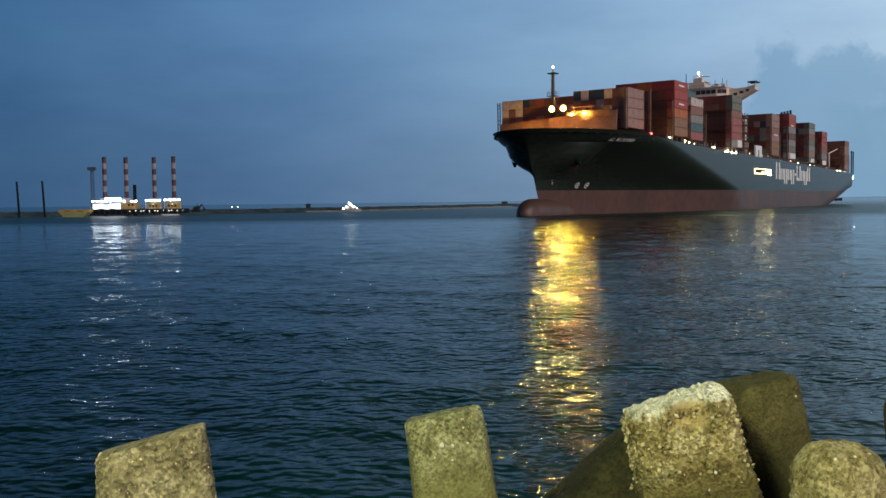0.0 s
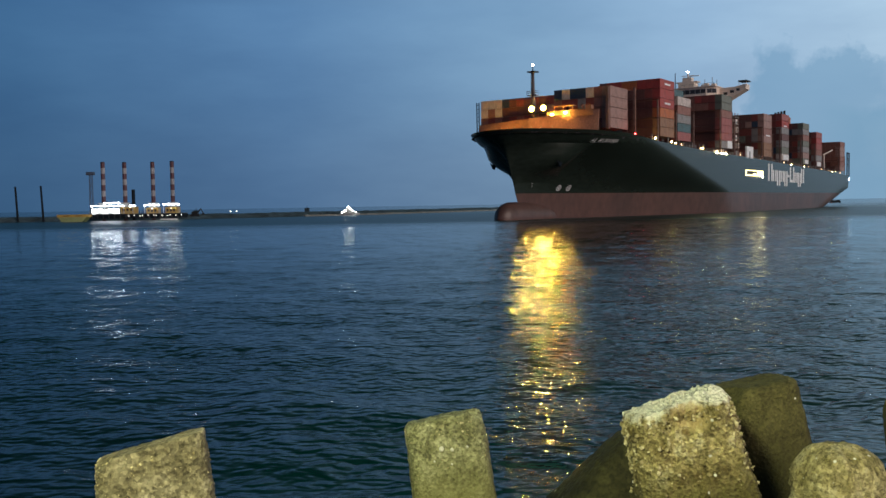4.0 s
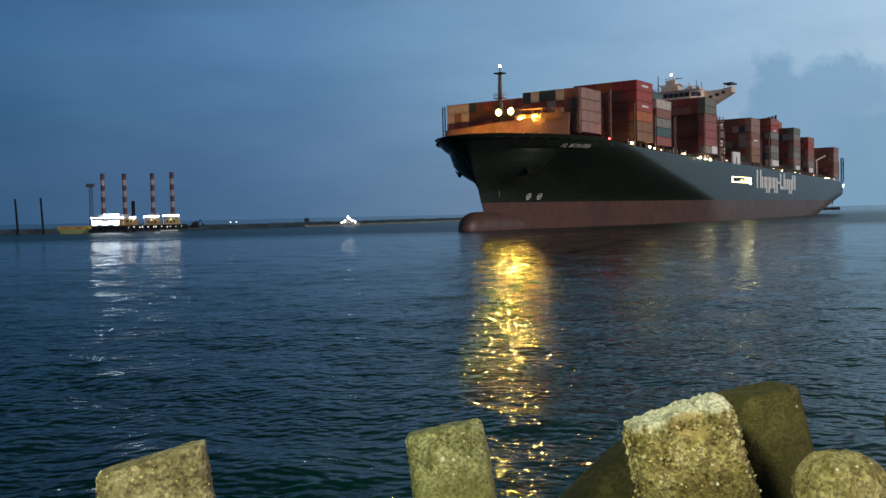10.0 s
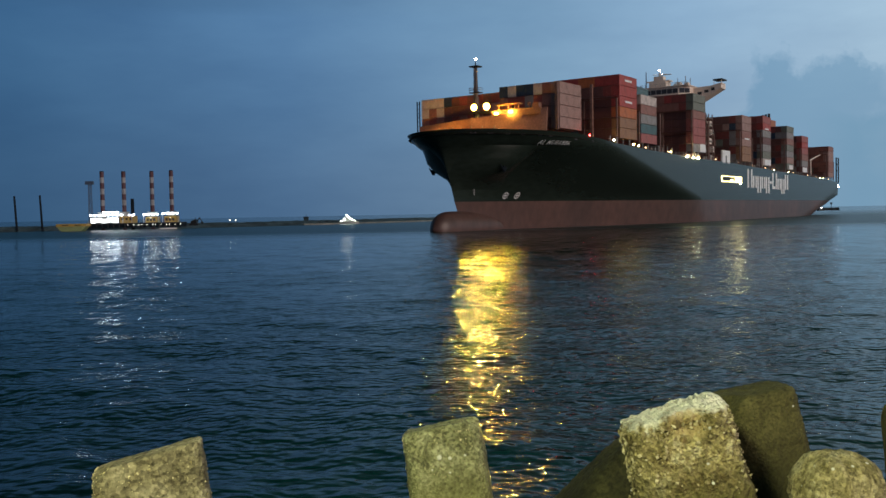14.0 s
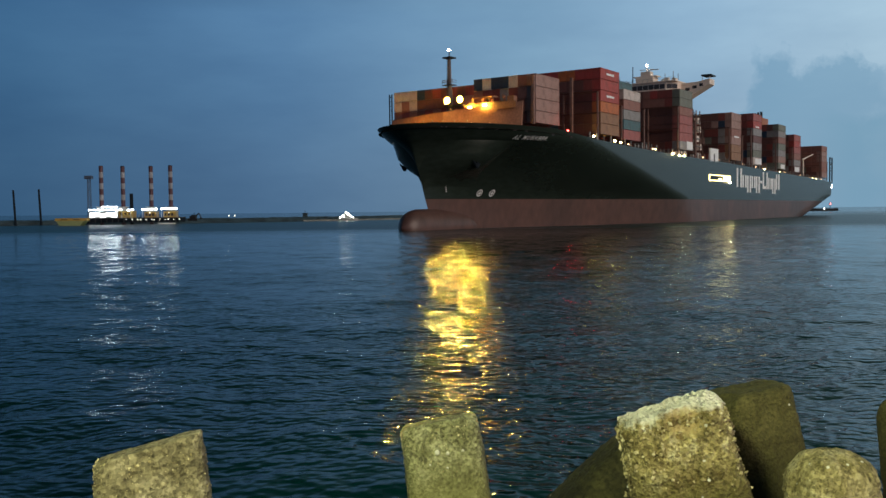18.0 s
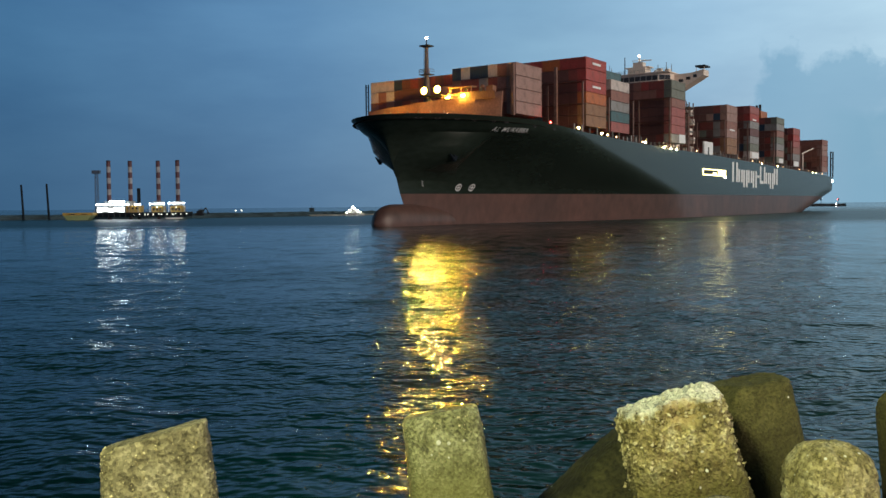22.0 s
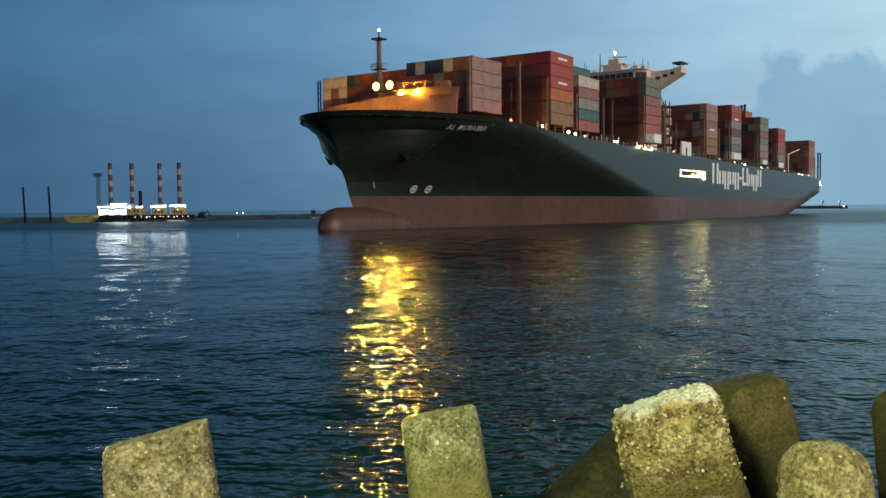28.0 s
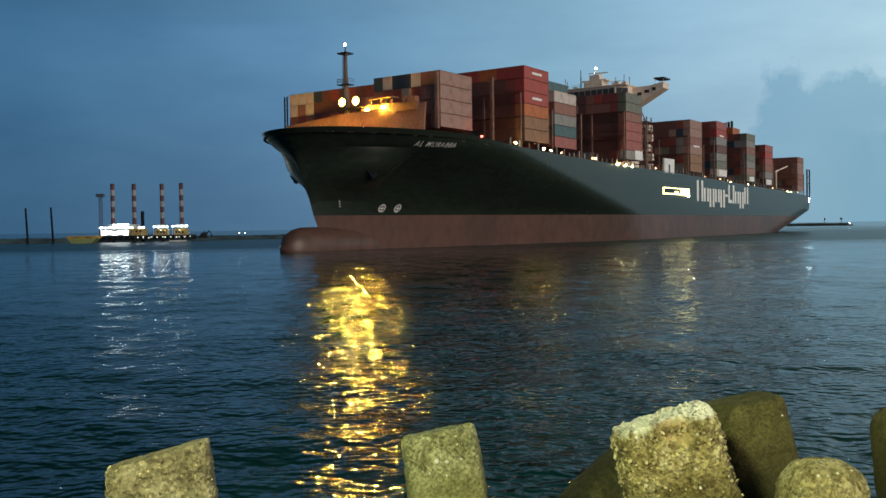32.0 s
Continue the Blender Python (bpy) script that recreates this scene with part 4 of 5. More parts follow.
# the anchor housings: fair out of the flare, with a flat cheek and a raked underside
for s in (1, -1):
    bm = bmesh.new()
    ring = []
    for i in range(17):
        f = i / 16
        x = -7.0 - 16.0 * f
        swell = math.sin(math.pi * f) ** 0.75
        row = []
        for z, out in ((9.4, -0.4), (11.2, 0.25), (12.8, 1.5), (13.9, 2.9), (15.0, 3.9), (17.4, 4.1), (18.3, 3.3), (19.6, 1.9), (20.8, 0.5), (21.4, -0.5)):
            xz = min(x, stem_x(z) - 0.1)
            row.append(bm.verts.new((xz, s * max(0.0, half_breadth(xz, z) + out * swell), z)))
        ring.append(row)
    for a, b in zip(ring, ring[1:]):
        for k in range(9):
            bm.faces.new((a[k], a[k + 1], b[k + 1], b[k]))
    bmesh.ops.recalc_face_normals(bm, faces=bm.faces)
    part("anchor_housing", bm, M_topside, ship, "dark swelling of the bow round the anchor pipe", smooth=True)
    yo = half_breadth(-16.0, 16.0) + 3.7
    anchor = part("anchor", boxes((-16.3, -15.7, min(s * yo, s * (yo + 0.5)), max(s * yo, s * (yo + 0.5)), 14.9, 17.6)), M_pile, ship, "dark stockless anchor housed in the bow")
    for a, b in (((-16.0, 14.9), (-14.2, 16.4)), ((-16.0, 14.9), (-17.8, 16.4))):
        part("fluke", rods(((a[0], s * (yo + 0.25), a[1]), (b[0], s * (yo + 0.35), b[1]), 0.45, 0.12), n=6), M_pile, anchor)
# draught figures by the stem: plain pale bars
for k in range(4):
    z = 9.2 + 0.5 * k
    x = stem_x(z) - 6.5
    part("draught_mark", boxes((x - 0.5, x, half_breadth(x, z) + 0.06, half_breadth(x, z) + 0.12, z, z + 0.2)), M_mark, ship, "small plain pale bar of the draught marks")
part("side_light", ball(bmesh.new(), (-36.6, half_breadth(-36.6, 23.4) + 0.15, 24.1), 0.27), G_red, ship, "red port side light")
part("stern_opening", boxes((-347.0, -344.6, 24.2, 24.8, 14.4, 16.2)), G_white, ship, "lit opening of the mooring deck")
for y in np.linspace(-9, 10, 9):
    part("fairlead", rods(((-8.6 - 0.045 * y * y, y, 24.3), (-8.6 - 0.045 * y * y, y, 26.0), 0.12)), M_rail, ship)
for x, y in ((-8, 9), (-12, -11), (-11, 12.5), (-15.5, 14.8), (-7, 4)):
    part("bow_light", ball(bmesh.new(), (x, y, 24.9), 0.13, 8, 5), G_passage, ship, "small warm deck light")
# mooring chocks cut through the bulwark of the bow
for x, z in ((-5.2, 23.9), (-8.0, 23.8), (-11.5, 23.7), (-15.0, 23.6), (-19.5, 23.5), (-22.8, 23.4), (-31.5, 22.9), (-38.5, 22.6)):
    h = half_breadth(x, z)
    chock = bmesh.new()
    n = 14
    d = (half_breadth(x - 0.5, z) - half_breadth(x + 0.5, z))
    rim = [[chock.verts.new((x - r * 0.42 * math.cos(k * math.tau / n), h + out + d * r * 0.42 * math.cos(k * math.tau / n), z + r * 0.26 * math.sin(k * math.tau / n))) for k in range(n)] for r, out in ((1.0, -0.1), (1.0, 0.14), (0.72, 0.14), (0.66, -0.1))]
    for a, b in zip(rim, rim[1:]):
        for k in range(n):
            chock.faces.new((a[k], a[(k + 1) % n], b[(k + 1) % n], b[k]))
    bmesh.ops.recalc_face_normals(chock, faces=chock.faces)
    part("mooring_chock", chock, M_mast, ship, "steel lip of a mooring chock")
part("stern_frame", boxes((-348.4, -347.9, 24.2, 24.8, 17, 30.4), (-342.9, -342.4, 24.2, 24.8, 17, 30.4), (-348.4, -342.4, 24.3, 24.7, 29.9, 30.4), (-348.4, -342.4, 24.3, 24.7, 26.6, 27.0), (-348.4, -342.4, 24.3, 24.7, 23.2, 23.6)), M_black, ship, "dark steel lashing frame at the stern")


def on_hull(x, z, out=0.10):
    return Vector((x, half_breadth(x, z) + out, z))


# thruster marks: a ring with a cross
for x in (-26.1, -30.2):
    bm = bmesh.new()
    n = 20
    for i in range(n):
        a, b = i * math.tau / n, (i + 1) * math.tau / n
        bm.faces.new([bm.verts.new(on_hull(x + r * math.cos(q), 8.9 + r * math.sin(q))) for r, q in ((0.66, a), (0.86, a), (0.86, b), (0.66, b))])
    for w, h in ((0.52, 0.10), (0.10, 0.52)):
        bm.faces.new([bm.verts.new(on_hull(x + i * w, 8.9 + j * h)) for i, j in ((-1, -1), (1, -1), (1, 1), (-1, 1))])
    bmesh.ops.recalc_face_normals(bm, faces=bm.faces)
    part("thruster_mark", bm, M_mark, ship, "white ringed cross")


def lettering(text, x_first, x_last, z_lo, z_hi, slant=0.0):
    """Raised letters laid on the curved side."""
    cu = bpy.data.curves.new("lettering", "FONT")
    cu.body = text
    cu.offset, cu.space_character = 0.002, 1.2
    tmp = new("lettering_tmp", cu)
    dg = bpy.context.evaluated_depsgraph_get()
    me = bpy.data.meshes.new_from_object(tmp.evaluated_get(dg))
    bpy.data.objects.remove(tmp)
    co = np.array([v.co[:] for v in me.vertices])
    lo, hi = co.min(0), co.max(0)
    for v in me.vertices:
        u, w = (v.co.x - lo[0]) / (hi[0] - lo[0]), (v.co.y - lo[1]) / (hi[1] - lo[1])
        x = x_first + (x_last - x_first) * u - slant * w
        v.co = on_hull(x, z_lo + (z_hi - z_lo) * w, 0.22)
    me.materials.clear()
    me.materials.append(M_mark)
    return me


part("ship_name", lettering("AL MURABBA", -20.9, -30.4, 21.40, 22.35, -0.12), None, ship, "white ship's name in slanted capitals")
# the owner's mark: plain white bars
x = -174.0
for wide, lo, hi, strokes in ((6.6, 12.2, 19.4, 2), (5.4, 12.2, 16.9, 2), (5.4, 10.4, 16.9, 2), (5.4, 12.2, 16.9, 2), (5.4, 10.4, 16.9, 2), (2.8, 14.4, 15.4, 0), (4.8, 12.2, 19.0, 3), (2.0, 12.2, 19.0, 1), (5.4, 12.2, 16.8, 2),
                              (5.4, 10.4, 16.8, 2), (5.6, 12.2, 18.8, 2)):
    lean = (x + 174.0) * 0.006
    mark = [(0.0, wide, lo, hi)] if strokes < 2 else [(0.0, 1.9, lo, hi), (1.9, wide, lo, lo + 1.2)] if strokes == 3 else [(0.0, 1.9, lo, hi), (wide - 1.9, wide, lo, hi)]
    for a, b, z0, z1 in mark:
        part("owner_mark", boxes((x - b, x - a, 25.60, 25.66, z0 + lean, z1 + lean)), M_mark, ship, "plain white bar of the owner's mark")
    x -= wide + 0.75

# pale panels on single boxes of the outer stacks
for x0, x1, z0, z1 in ((-126.6, -121.0, 23.6, 26.2), (-209.0, -200.0, 21.8, 24.0), (-273.0, -264.5, 20.6, 22.8), (-246.0, -239.5, 21.2, 23.0)):
    part("pale_panel", boxes((x0, x1, 25.10, 25.20, z0, z1)), M_mark, ship, "pale grey panel on a container side")
for x0, x1, z in ((-63.4, -58.6, 40.6), (-63.4, -58.6, 34.7), (-178.5, -172.5, 30.9), (-206, -201, 36.5)):
    part("container_mark", boxes((x0, x1, 25.08, 25.14, z - 0.28, z + 0.28)), M_mark, ship, "plain pale bar on a container side")


# ---- the far shore ----
def ribbon(name, line, width, z_top, label, category, material, rough=0.5, seed=3, step=4.0):
    """A rubble mole along a line: sloping sides, uneven crest."""
    r = random.Random(seed)
    bm = bmesh.new()
    prev = None
    pts = []
    for a, b in zip(line, line[1:]):
        a, b = Vector(a), Vector(b)
        n = max(1, int((b - a).length / step))
        pts += [a.lerp(b, i / n) for i in range(n)]
    pts.append(Vector(line[-1]))
    for i, p in enumerate(pts):
        d = (pts[min(i + 1, len(pts) - 1)] - pts[max(i - 1, 0)]).normalized()
        nrm = Vector((-d.y, d.x))
        row = []
        for off, z in ((-1.0, -1.5), (-0.62, 0.55), (-0.35, 1.0), (0.3, 1.0), (0.65, 0.5), (1.0, -1.5)):
            j = r.uniform(-rough, rough)
            q = p + nrm * (off * width / 2 + j)
            row.append(bm.verts.new((q.x, q.y, z if z < 0 else z * z_top + j * 0.5)))
        if prev:
            for k in range(5):
                bm.faces.new((prev[k], prev[k + 1], row[k + 1], row[k]))
        prev = row
    bmesh.ops.recalc_face_normals(bm, faces=bm.faces)
    return tagged(new(name, link(name, bm, material)), label, category, kind="structure")


ribbon("breakwater", [(-420, 345), (-250, 368), (-165, 399), (-120, 412), (-84, 430), (-51, 462), (-8, 530), (30, 600), (60, 672), (110, 800), (170, 960)], 14, 2.1, "low dark rubble breakwater across the basin", "breakwater", M_mole)
ribbon("landing_ledge", [(-66, 436), (-51, 447), (-30, 476), (-6, 516), (20, 566), (48, 628)], 3.0, 0.75, "low pale stone ledge at the foot of the breakwater", "ledge", M_ledge, rough=0.15, seed=9)
ribbon("outer_mole", [(280, 1010), (335, 960), (402, 912)], 12, 2.6, "low dark outer mole with a light on its end", "breakwater", M_rubble, seed=5)


def beacon(at, light, label, lamp_label):
    """A harbour light: post, lamp and an added slotted hood whose turning makes it flash."""
    ob = thing("harbour_beacon", label, "beacon", group="harbour beacons", at=at)
    part("post", rods(((0, 0, 0), (0, 0, 3.7), 0.35, 0.25), ((0, 0, 3.6), (0, 0, 3.75), 1.1)), M_rubble, ob)
    part("lamp", ball(bmesh.new(), (0, 0, 4.6), 0.80), light, ob, lamp_label)
    bm = bmesh.new()
    ring = [radians(55 + 250 * k / 20) for k in range(21)]
    shell = [[bm.verts.new((q * math.cos(a), q * math.sin(a), z)) for a in ring] for q, z in ((1.0, 3.78), (1.0, 5.5), (1.08, 5.5), (1.08, 3.78))]
    for a, b in zip(shell, shell[1:] + shell[:1]):
        for k in range(20):
            bm.faces.new((a[k], a[k + 1], b[k + 1], b[k]))
    bmesh.ops.recalc_face_normals(bm, faces=bm.faces)
    return part("flash_hood", bm, M_rubble, ob, "dark slotted hood added to time the lamp's flashes")


red_hood = beacon((396, 915, 2.4), G_redflash, "red flashing harbour beacon on the end of the mole", "red harbour light")
white_hood = beacon((383, 925, 2.4), G_whiteflash, "white flashing harbour beacon along the mole", "white harbour light")


def rail(parent, x0, x1, y, z, n):
    """A guard rail along x."""
    part("guard_rail", rods(((x0, y, z + 1.0), (x1, y, z + 1.0), 0.05), ((x0, y, z + 0.5), (x1, y, z + 0.5), 0.04), n=4), M_rail, parent)
    for i in range(n):
        x = x0 + (x1 - x0) * i / (n - 1)
        part("rail_post", rods(((x, y, z), (x, y, z + 1.0), 0.05), n=4), M_rail, parent)


def platform(name, x, y, legs, width, deck, label):
    """A jack-up work platform: pontoon, banded legs in their jack houses, rails and floodlights."""
    ob = thing(name, label, "platform", group="jack-up platforms", at=(x, y, 0))
    part("pontoon", boxes((-width / 2, width / 2, -4, 6, 0.9, 2.7)), M_pile, ob, "dark steel pontoon")
    part("deck_plate", boxes((-width / 2 - 0.2, width / 2 + 0.2, -4.2, 6.2, 2.7, 2.95)), M_rubble, ob)
    for k in range(int(width / 2.4)):
        part("fender", rods(((-width / 2 + 1.2 + 2.4 * k, -4.15, 0.8), (-width / 2 + 1.2 + 2.4 * k, -4.15, 2.6), 0.22), n=6), M_black, ob, "black rubber fender")
    rail(ob, -width / 2, width / 2, -4.1, 2.95, 9)
    for lx, top in legs:
        leg = part("leg", rods(((lx, 0, -3), (lx, 0, deck + 2.4), 0.85), n=14), M_legred, ob, "red and white banded tubular leg")
        n = 7
        h = (top - deck - 1.0) / n
        for k in range(n):
            part("band", rods(((lx, 0, deck + 1.0 + k * h), (lx, 0, deck + 1.0 + (k + 1) * h), 0.87), n=14), M_legred if (k + n) % 2 else M_legwhite, leg)
        part("leg_cap", rods(((lx, 0, top), (lx, 0, top + 0.25), 0.95, 0.7), n=14), M_black, leg)
        part("jack_house", boxes((lx - 1.5, lx + 1.5, -1.5, 1.5, deck - 3.6, deck + 0.4), (lx - 1.8, lx + 1.8, -1.8, 1.8, deck + 0.4, deck + 0.65)), M_hullgrey, ob, "white jack house round the leg")
    return ob


def lamp_row(parent, x0, x1, z, n, up=0.0):
    """A bar of floodlights: a gantry, a glowing trough and single lamps under it."""
    part("lamp_gantry", boxes((x0, x1, -4.25, -3.9, z + 0.32, z + 0.5)), M_hullgrey, parent)
    part("floodlight", boxes((x0 + 0.1, x1 - 0.1, -4.3, -4.1, z - 0.25, z + 0.30)), G_flood, parent, "white floodlights in a row")
    for k in range(n):
        x = x0 + 0.5 + (x1 - x0 - 1.0) * k / (n - 1)
        part("flood_lamp", ball(bmesh.new(), (x, -4.4, z + up * (k % 3 == 1)), 0.24, 8, 5), G_lamp, parent, "white flood lamp")


p1 = platform("jack_up_platform", -139.4, 387, [(-4.6, 24.9), (4.6, 24.7)], 19, 7.0, "floodlit jack-up platform with red and white legs")
part("deck_house", boxes((-8.8, 3.4, -3.6, 4.5, 2.95, 5.3), (-9.0, 3.7, -3.8, 4.7, 5.3, 5.5)), M_hullgrey, p1, "white deck house in the glare")
# glowing panels stand for floodlight on the white house front
for k in range(5):
    part("front_glow", boxes((-8.6 + 2.36 * k, -6.36 + 2.36 * k, -3.68, -3.60, 3.1 + 0.35 * (k % 2), 5.15 - 0.5 * (k % 3 == 2))), G_housefront, p1, "glowing panel for the floodlit deck house front")
lamp_row(p1, -8.8, 5.4, 6.3, 8)
lamp_row(p1, -3.2, 3.6, 7.5, 4)
lamp_row(p1, 7.6, 10.4, 6.2, 2)
for x in (-8.4, -3.0, 3.4, 5.2, 9.0):
    part("gantry_post", rods(((x, -4.05, 2.9), (x, -4.05, 6.6), 0.12), n=6), M_hullgrey, p1)
cab = part("yellow_cabin", boxes((3.9, 9.4, -3.8, 2, 2.95, 5.6), (3.8, 9.5, -3.9, 2.1, 5.6, 5.75)), M_yellow, p1, "yellow cabin")
for k in range(3):
    part("cabin_window", boxes((4.5 + 1.7 * k, 5.5 + 1.7 * k, -3.86, -3.8, 4.2, 5.1)), M_glass, cab)
p2 = platform("jack_up_platform", -118.6, 387, [(-4.2, 24.6), (4.1, 24.8)], 17, 6.8, "floodlit jack-up platform with red and white legs, beside another")
lamp_row(p2, -7.0, -0.4, 6.4, 4)
lamp_row(p2, 1.0, 8.0, 6.6, 4)
for x in (-6.8, -0.6, 1.2, 7.8):
    part("gantry_post", rods(((x, -4.05, 2.9), (x, -4.05, 6.8), 0.12), n=6), M_hullgrey, p2)
for k in range(12):
    part("yard_light", ball(bmesh.new(), (-13.4 + 1.95 * k + 0.4 * (k % 3), -4.6, 2.0 + 0.15 * (k % 2)), 0.17, 8, 5), G_yard, p2, "small yard light")
for x0, x1, z in ((-6.2, -1.4, 5.2), (1.8, 6.8, 5.4)):
    cab = part("yellow_cabin", boxes((x0, x1, -3.6, 1, 2.95, z), (x0 - 0.1, x1 + 0.1, -3.7, 1.1, z, z + 0.15)), M_yellow, p2, "yellow cabin")
    for k in range(3):
        part("cabin_window", boxes((x0 + 0.5 + 1.4 * k, x0 + 1.4 + 1.4 * k, -3.66, -3.6, 3.6, 4.7)), M_glass, cab)
    part("cabin_lamp", ball(bmesh.new(), ((x0 + x1) / 2, -3.75, 4.9), 0.18, 8, 5), G_yard, cab, "warm cabin lamp")
part("landing_float", boxes((0.5, 7.2, -6.4, -4.4, 0.1, 0.55)), M_mark, p2, "white landing float at the waterline")

barge = thing("yellow_barge", "yellow work barge moored at the breakwater", "barge", at=(-148.6, 368, 0.5))
bg = bmesh.new()
ring = [[bg.verts.new((x, y, z)) for x, z in ((-6.3, 1.5), (-4.7, -0.5), (3.4, -0.5), (5.4, 1.5))] for y in (-2.4, 2.4)]
for i in range(4):
    bg.faces.new((ring[0][i], ring[0][(i + 1) % 4], ring[1][(i + 1) % 4], ring[1][i]))
bg.faces.new(ring[0])
bg.faces.new(ring[1][::-1])
bmesh.ops.recalc_face_normals(bg, faces=bg.faces)
part("hull", bg, M_green, barge, "pale green raked hull")
part("bulwark", boxes((-6.5, 5.6, -2.5, 2.5, 1.5, 2.5)), M_yellow, barge, "yellow bulwark")
for x0, x1 in ((-4.0, -1.6), (1.0, 3.4)):
    part("freeing_port", boxes((x0, x1, -2.56, -2.5, 1.8, 2.1)), M_black, barge)
for x, zt in ((-180.8, 15.2), (-169.9, 15.4), (-131.3, 13.2)):
    sp = thing("mooring_pile", "tall dark steel pile standing in the water", "pile", group="piles", at=(x, 387, 0))
    part("shaft", rods(((0, 0, -3), (-0.8 if x < -160 else 0, 0, zt), 0.5 if x < -160 else 0.8, 0.42 if x < -160 else 0.75)), M_pile, sp, "dark steel shaft")
crane = thing("far_crane", "grey lattice crane behind the platforms", "crane", at=(-149.6, 388, 0))
part("boom", rods(*[((dx, dy, 2.0), (dx * 0.8, dy * 0.8, 20.0), 0.13) for dx in (-0.6, 0.6) for dy in (-0.6, 0.6)], *[((-0.6 + 1.2 * (k % 2), -0.6, 2.0 + 1.5 * k), (0.6 - 1.2 * (k % 2), -0.6, 3.5 + 1.5 * k), 0.09) for k in range(12)], n=5), M_crane, crane)
part("crane_head", boxes((-1.7, 1.5, -0.9, 0.9, 19.6, 21.0)), M_crane, crane)
part("crane_foot", boxes((-1.2, 1.2, -1.2, 1.2, 0.5, 2.2)), M_crane, crane)

boat = thing("work_boat", "small white work boat with glaring lights at the breakwater", "boat", at=(-45.5, 448, 0))
bh = bmesh.new()
secs = [[bh.verts.new((x, y * s, z)) for s, z in ((1, 1.3), (0.8, -0.4), (-0.8, -0.4), (-1, 1.3))] for x, y in ((-4.5, 1.7), (1.5, 1.8), (4.0, 1.0), (5.2, 0.05))]
for a, b in zip(secs, secs[1:]):
    for k in range(3):
        bh.faces.new((a[k], a[k + 1], b[k + 1], b[k]))
    bh.faces.new((a[3], a[0], b[0], b[3]))
bh.faces.new(secs[0])
bmesh.ops.recalc_face_normals(bh, faces=bh.faces)
part("hull", bh, M_hullgrey, boat)
part("cabin", boxes((-2.5, 1.8, -1.2, 1.2, 1.3, 2.9), (-2.7, 2.0, -1.3, 1.3, 2.9, 3.05)), M_hullgrey, boat)
part("wheelhouse", boxes((-1.4, 0.8, -0.9, 0.9, 3.05, 4.2)), M_hullgrey, boat)
part("boat_mast", rods(((-0.6, 0, 4.2), (-0.6, 0, 5.2), 0.07), n=6), M_rail, boat)
for k, (x, z, r) in enumerate(((-3.4, 1.6, 0.34), (-1.9, 2.4, 0.36), (-0.4, 4.3, 0.34), (0.5, 3.4, 0.34), (1.9, 2.4, 0.32), (3.2, 1.7, 0.24))):
    part("lamp", ball(bmesh.new(), (x, -1.45, z), r, 8, 6), G_boat, boat, "glaring white work light")


yellow = thing("harbour_beacon", "small harbour beacon with a pale lamp on the mole", "beacon", at=(352, 944, 2.4))
part("post", rods(((0, 0, 0), (0, 0, 3.2), 0.35, 0.25)), M_rubble, yellow)
part("lamp", ball(bmesh.new(), (0, 0, 3.5), 0.35), G_yard, yellow, "pale yellow harbour light")
launch = thing("launch", "small launch with one white light running along the mole", "boat", at=(330, 880, 0))
lh = bmesh.new()
secs = [[lh.verts.new((x, y * s, z)) for s, z in ((1, 1.1), (0.7, -0.3), (-0.7, -0.3), (-1, 1.1))] for x, y in ((-3.6, 1.2), (1.0, 1.3), (3.0, 0.7), (4.0, 0.05))]
for a, b in zip(secs, secs[1:]):
    for k in range(3):
        lh.faces.new((a[k], a[k + 1], b[k + 1], b[k]))
    lh.faces.new((a[3], a[0], b[0], b[3]))
lh.faces.new(secs[0])
bmesh.ops.recalc_face_normals(lh, faces=lh.faces)
part("hull", lh, M_black, launch)
part("cabin", boxes((-1.8, 0.8, -0.8, 0.8, 1.1, 2.4)), M_hullgrey, launch)
part("lamp", ball(bmesh.new(), (-0.4, -0.6, 2.7), 0.4), G_white, launch, "white light")

# small things along the mole
for x, y in ((-98.5, 424), (-96.0, 425)):
    lp = thing("lamp_post", "short lamp post on the mole, lit white", "lamp", group="mole lamps", at=(x, y, 2.0))
    part("post", rods(((0, 0, 0), (0, 0, 1.0), 0.1)), M_rail, lp)
    part("lamp", ball(bmesh.new(), (0, -0.2, 1.15), 0.26, 8, 5), G_yard, lp, "white lamp")
for x, y, w, h in ((-66.5, 449, 1.1, 3.6), (44.0, 640, 2.0, 3.2), (-112.0, 414, 1.0, 3.2)):
    hut = thing("mole_hut", "small dark hut on the crest of the mole", "hut", group="mole huts", at=(x, y, 1.6))
    part("wall", boxes((-w, w, -w, w, 0, h * 0.6)), M_mole, hut)
    part("roof", boxes((-w * 1.1, w * 1.1, -w * 1.1, w * 1.1, h * 0.6, h * 0.68)), M_black, hut)
    part("mast", rods(((0, 0, h * 0.68), (0, 0, h), 0.12)), M_black, hut)
digger = thing("excavator", "dark excavator working beside the platform", "excavator", at=(-107.5, 396, 1.2))
part("body", boxes((-1.4, 1.2, -1.1, 1.1, 0.7, 2.1)), M_black, digger)
part("track", boxes((-2.0, 2.0, -1.5, -0.9, 0.0, 0.9)), M_black, digger)
part("boom", rods(((0.8, 0, 1.6), (2.4, 0, 3.4), 0.24)), M_black, digger)
part("stick", rods(((2.4, 0, 3.4), (3.4, 0, 1.4), 0.2)), M_black, digger)
part("bucket", boxes((3.0, 3.8, -0.5, 0.5, 0.7, 1.5)), M_black, digger)
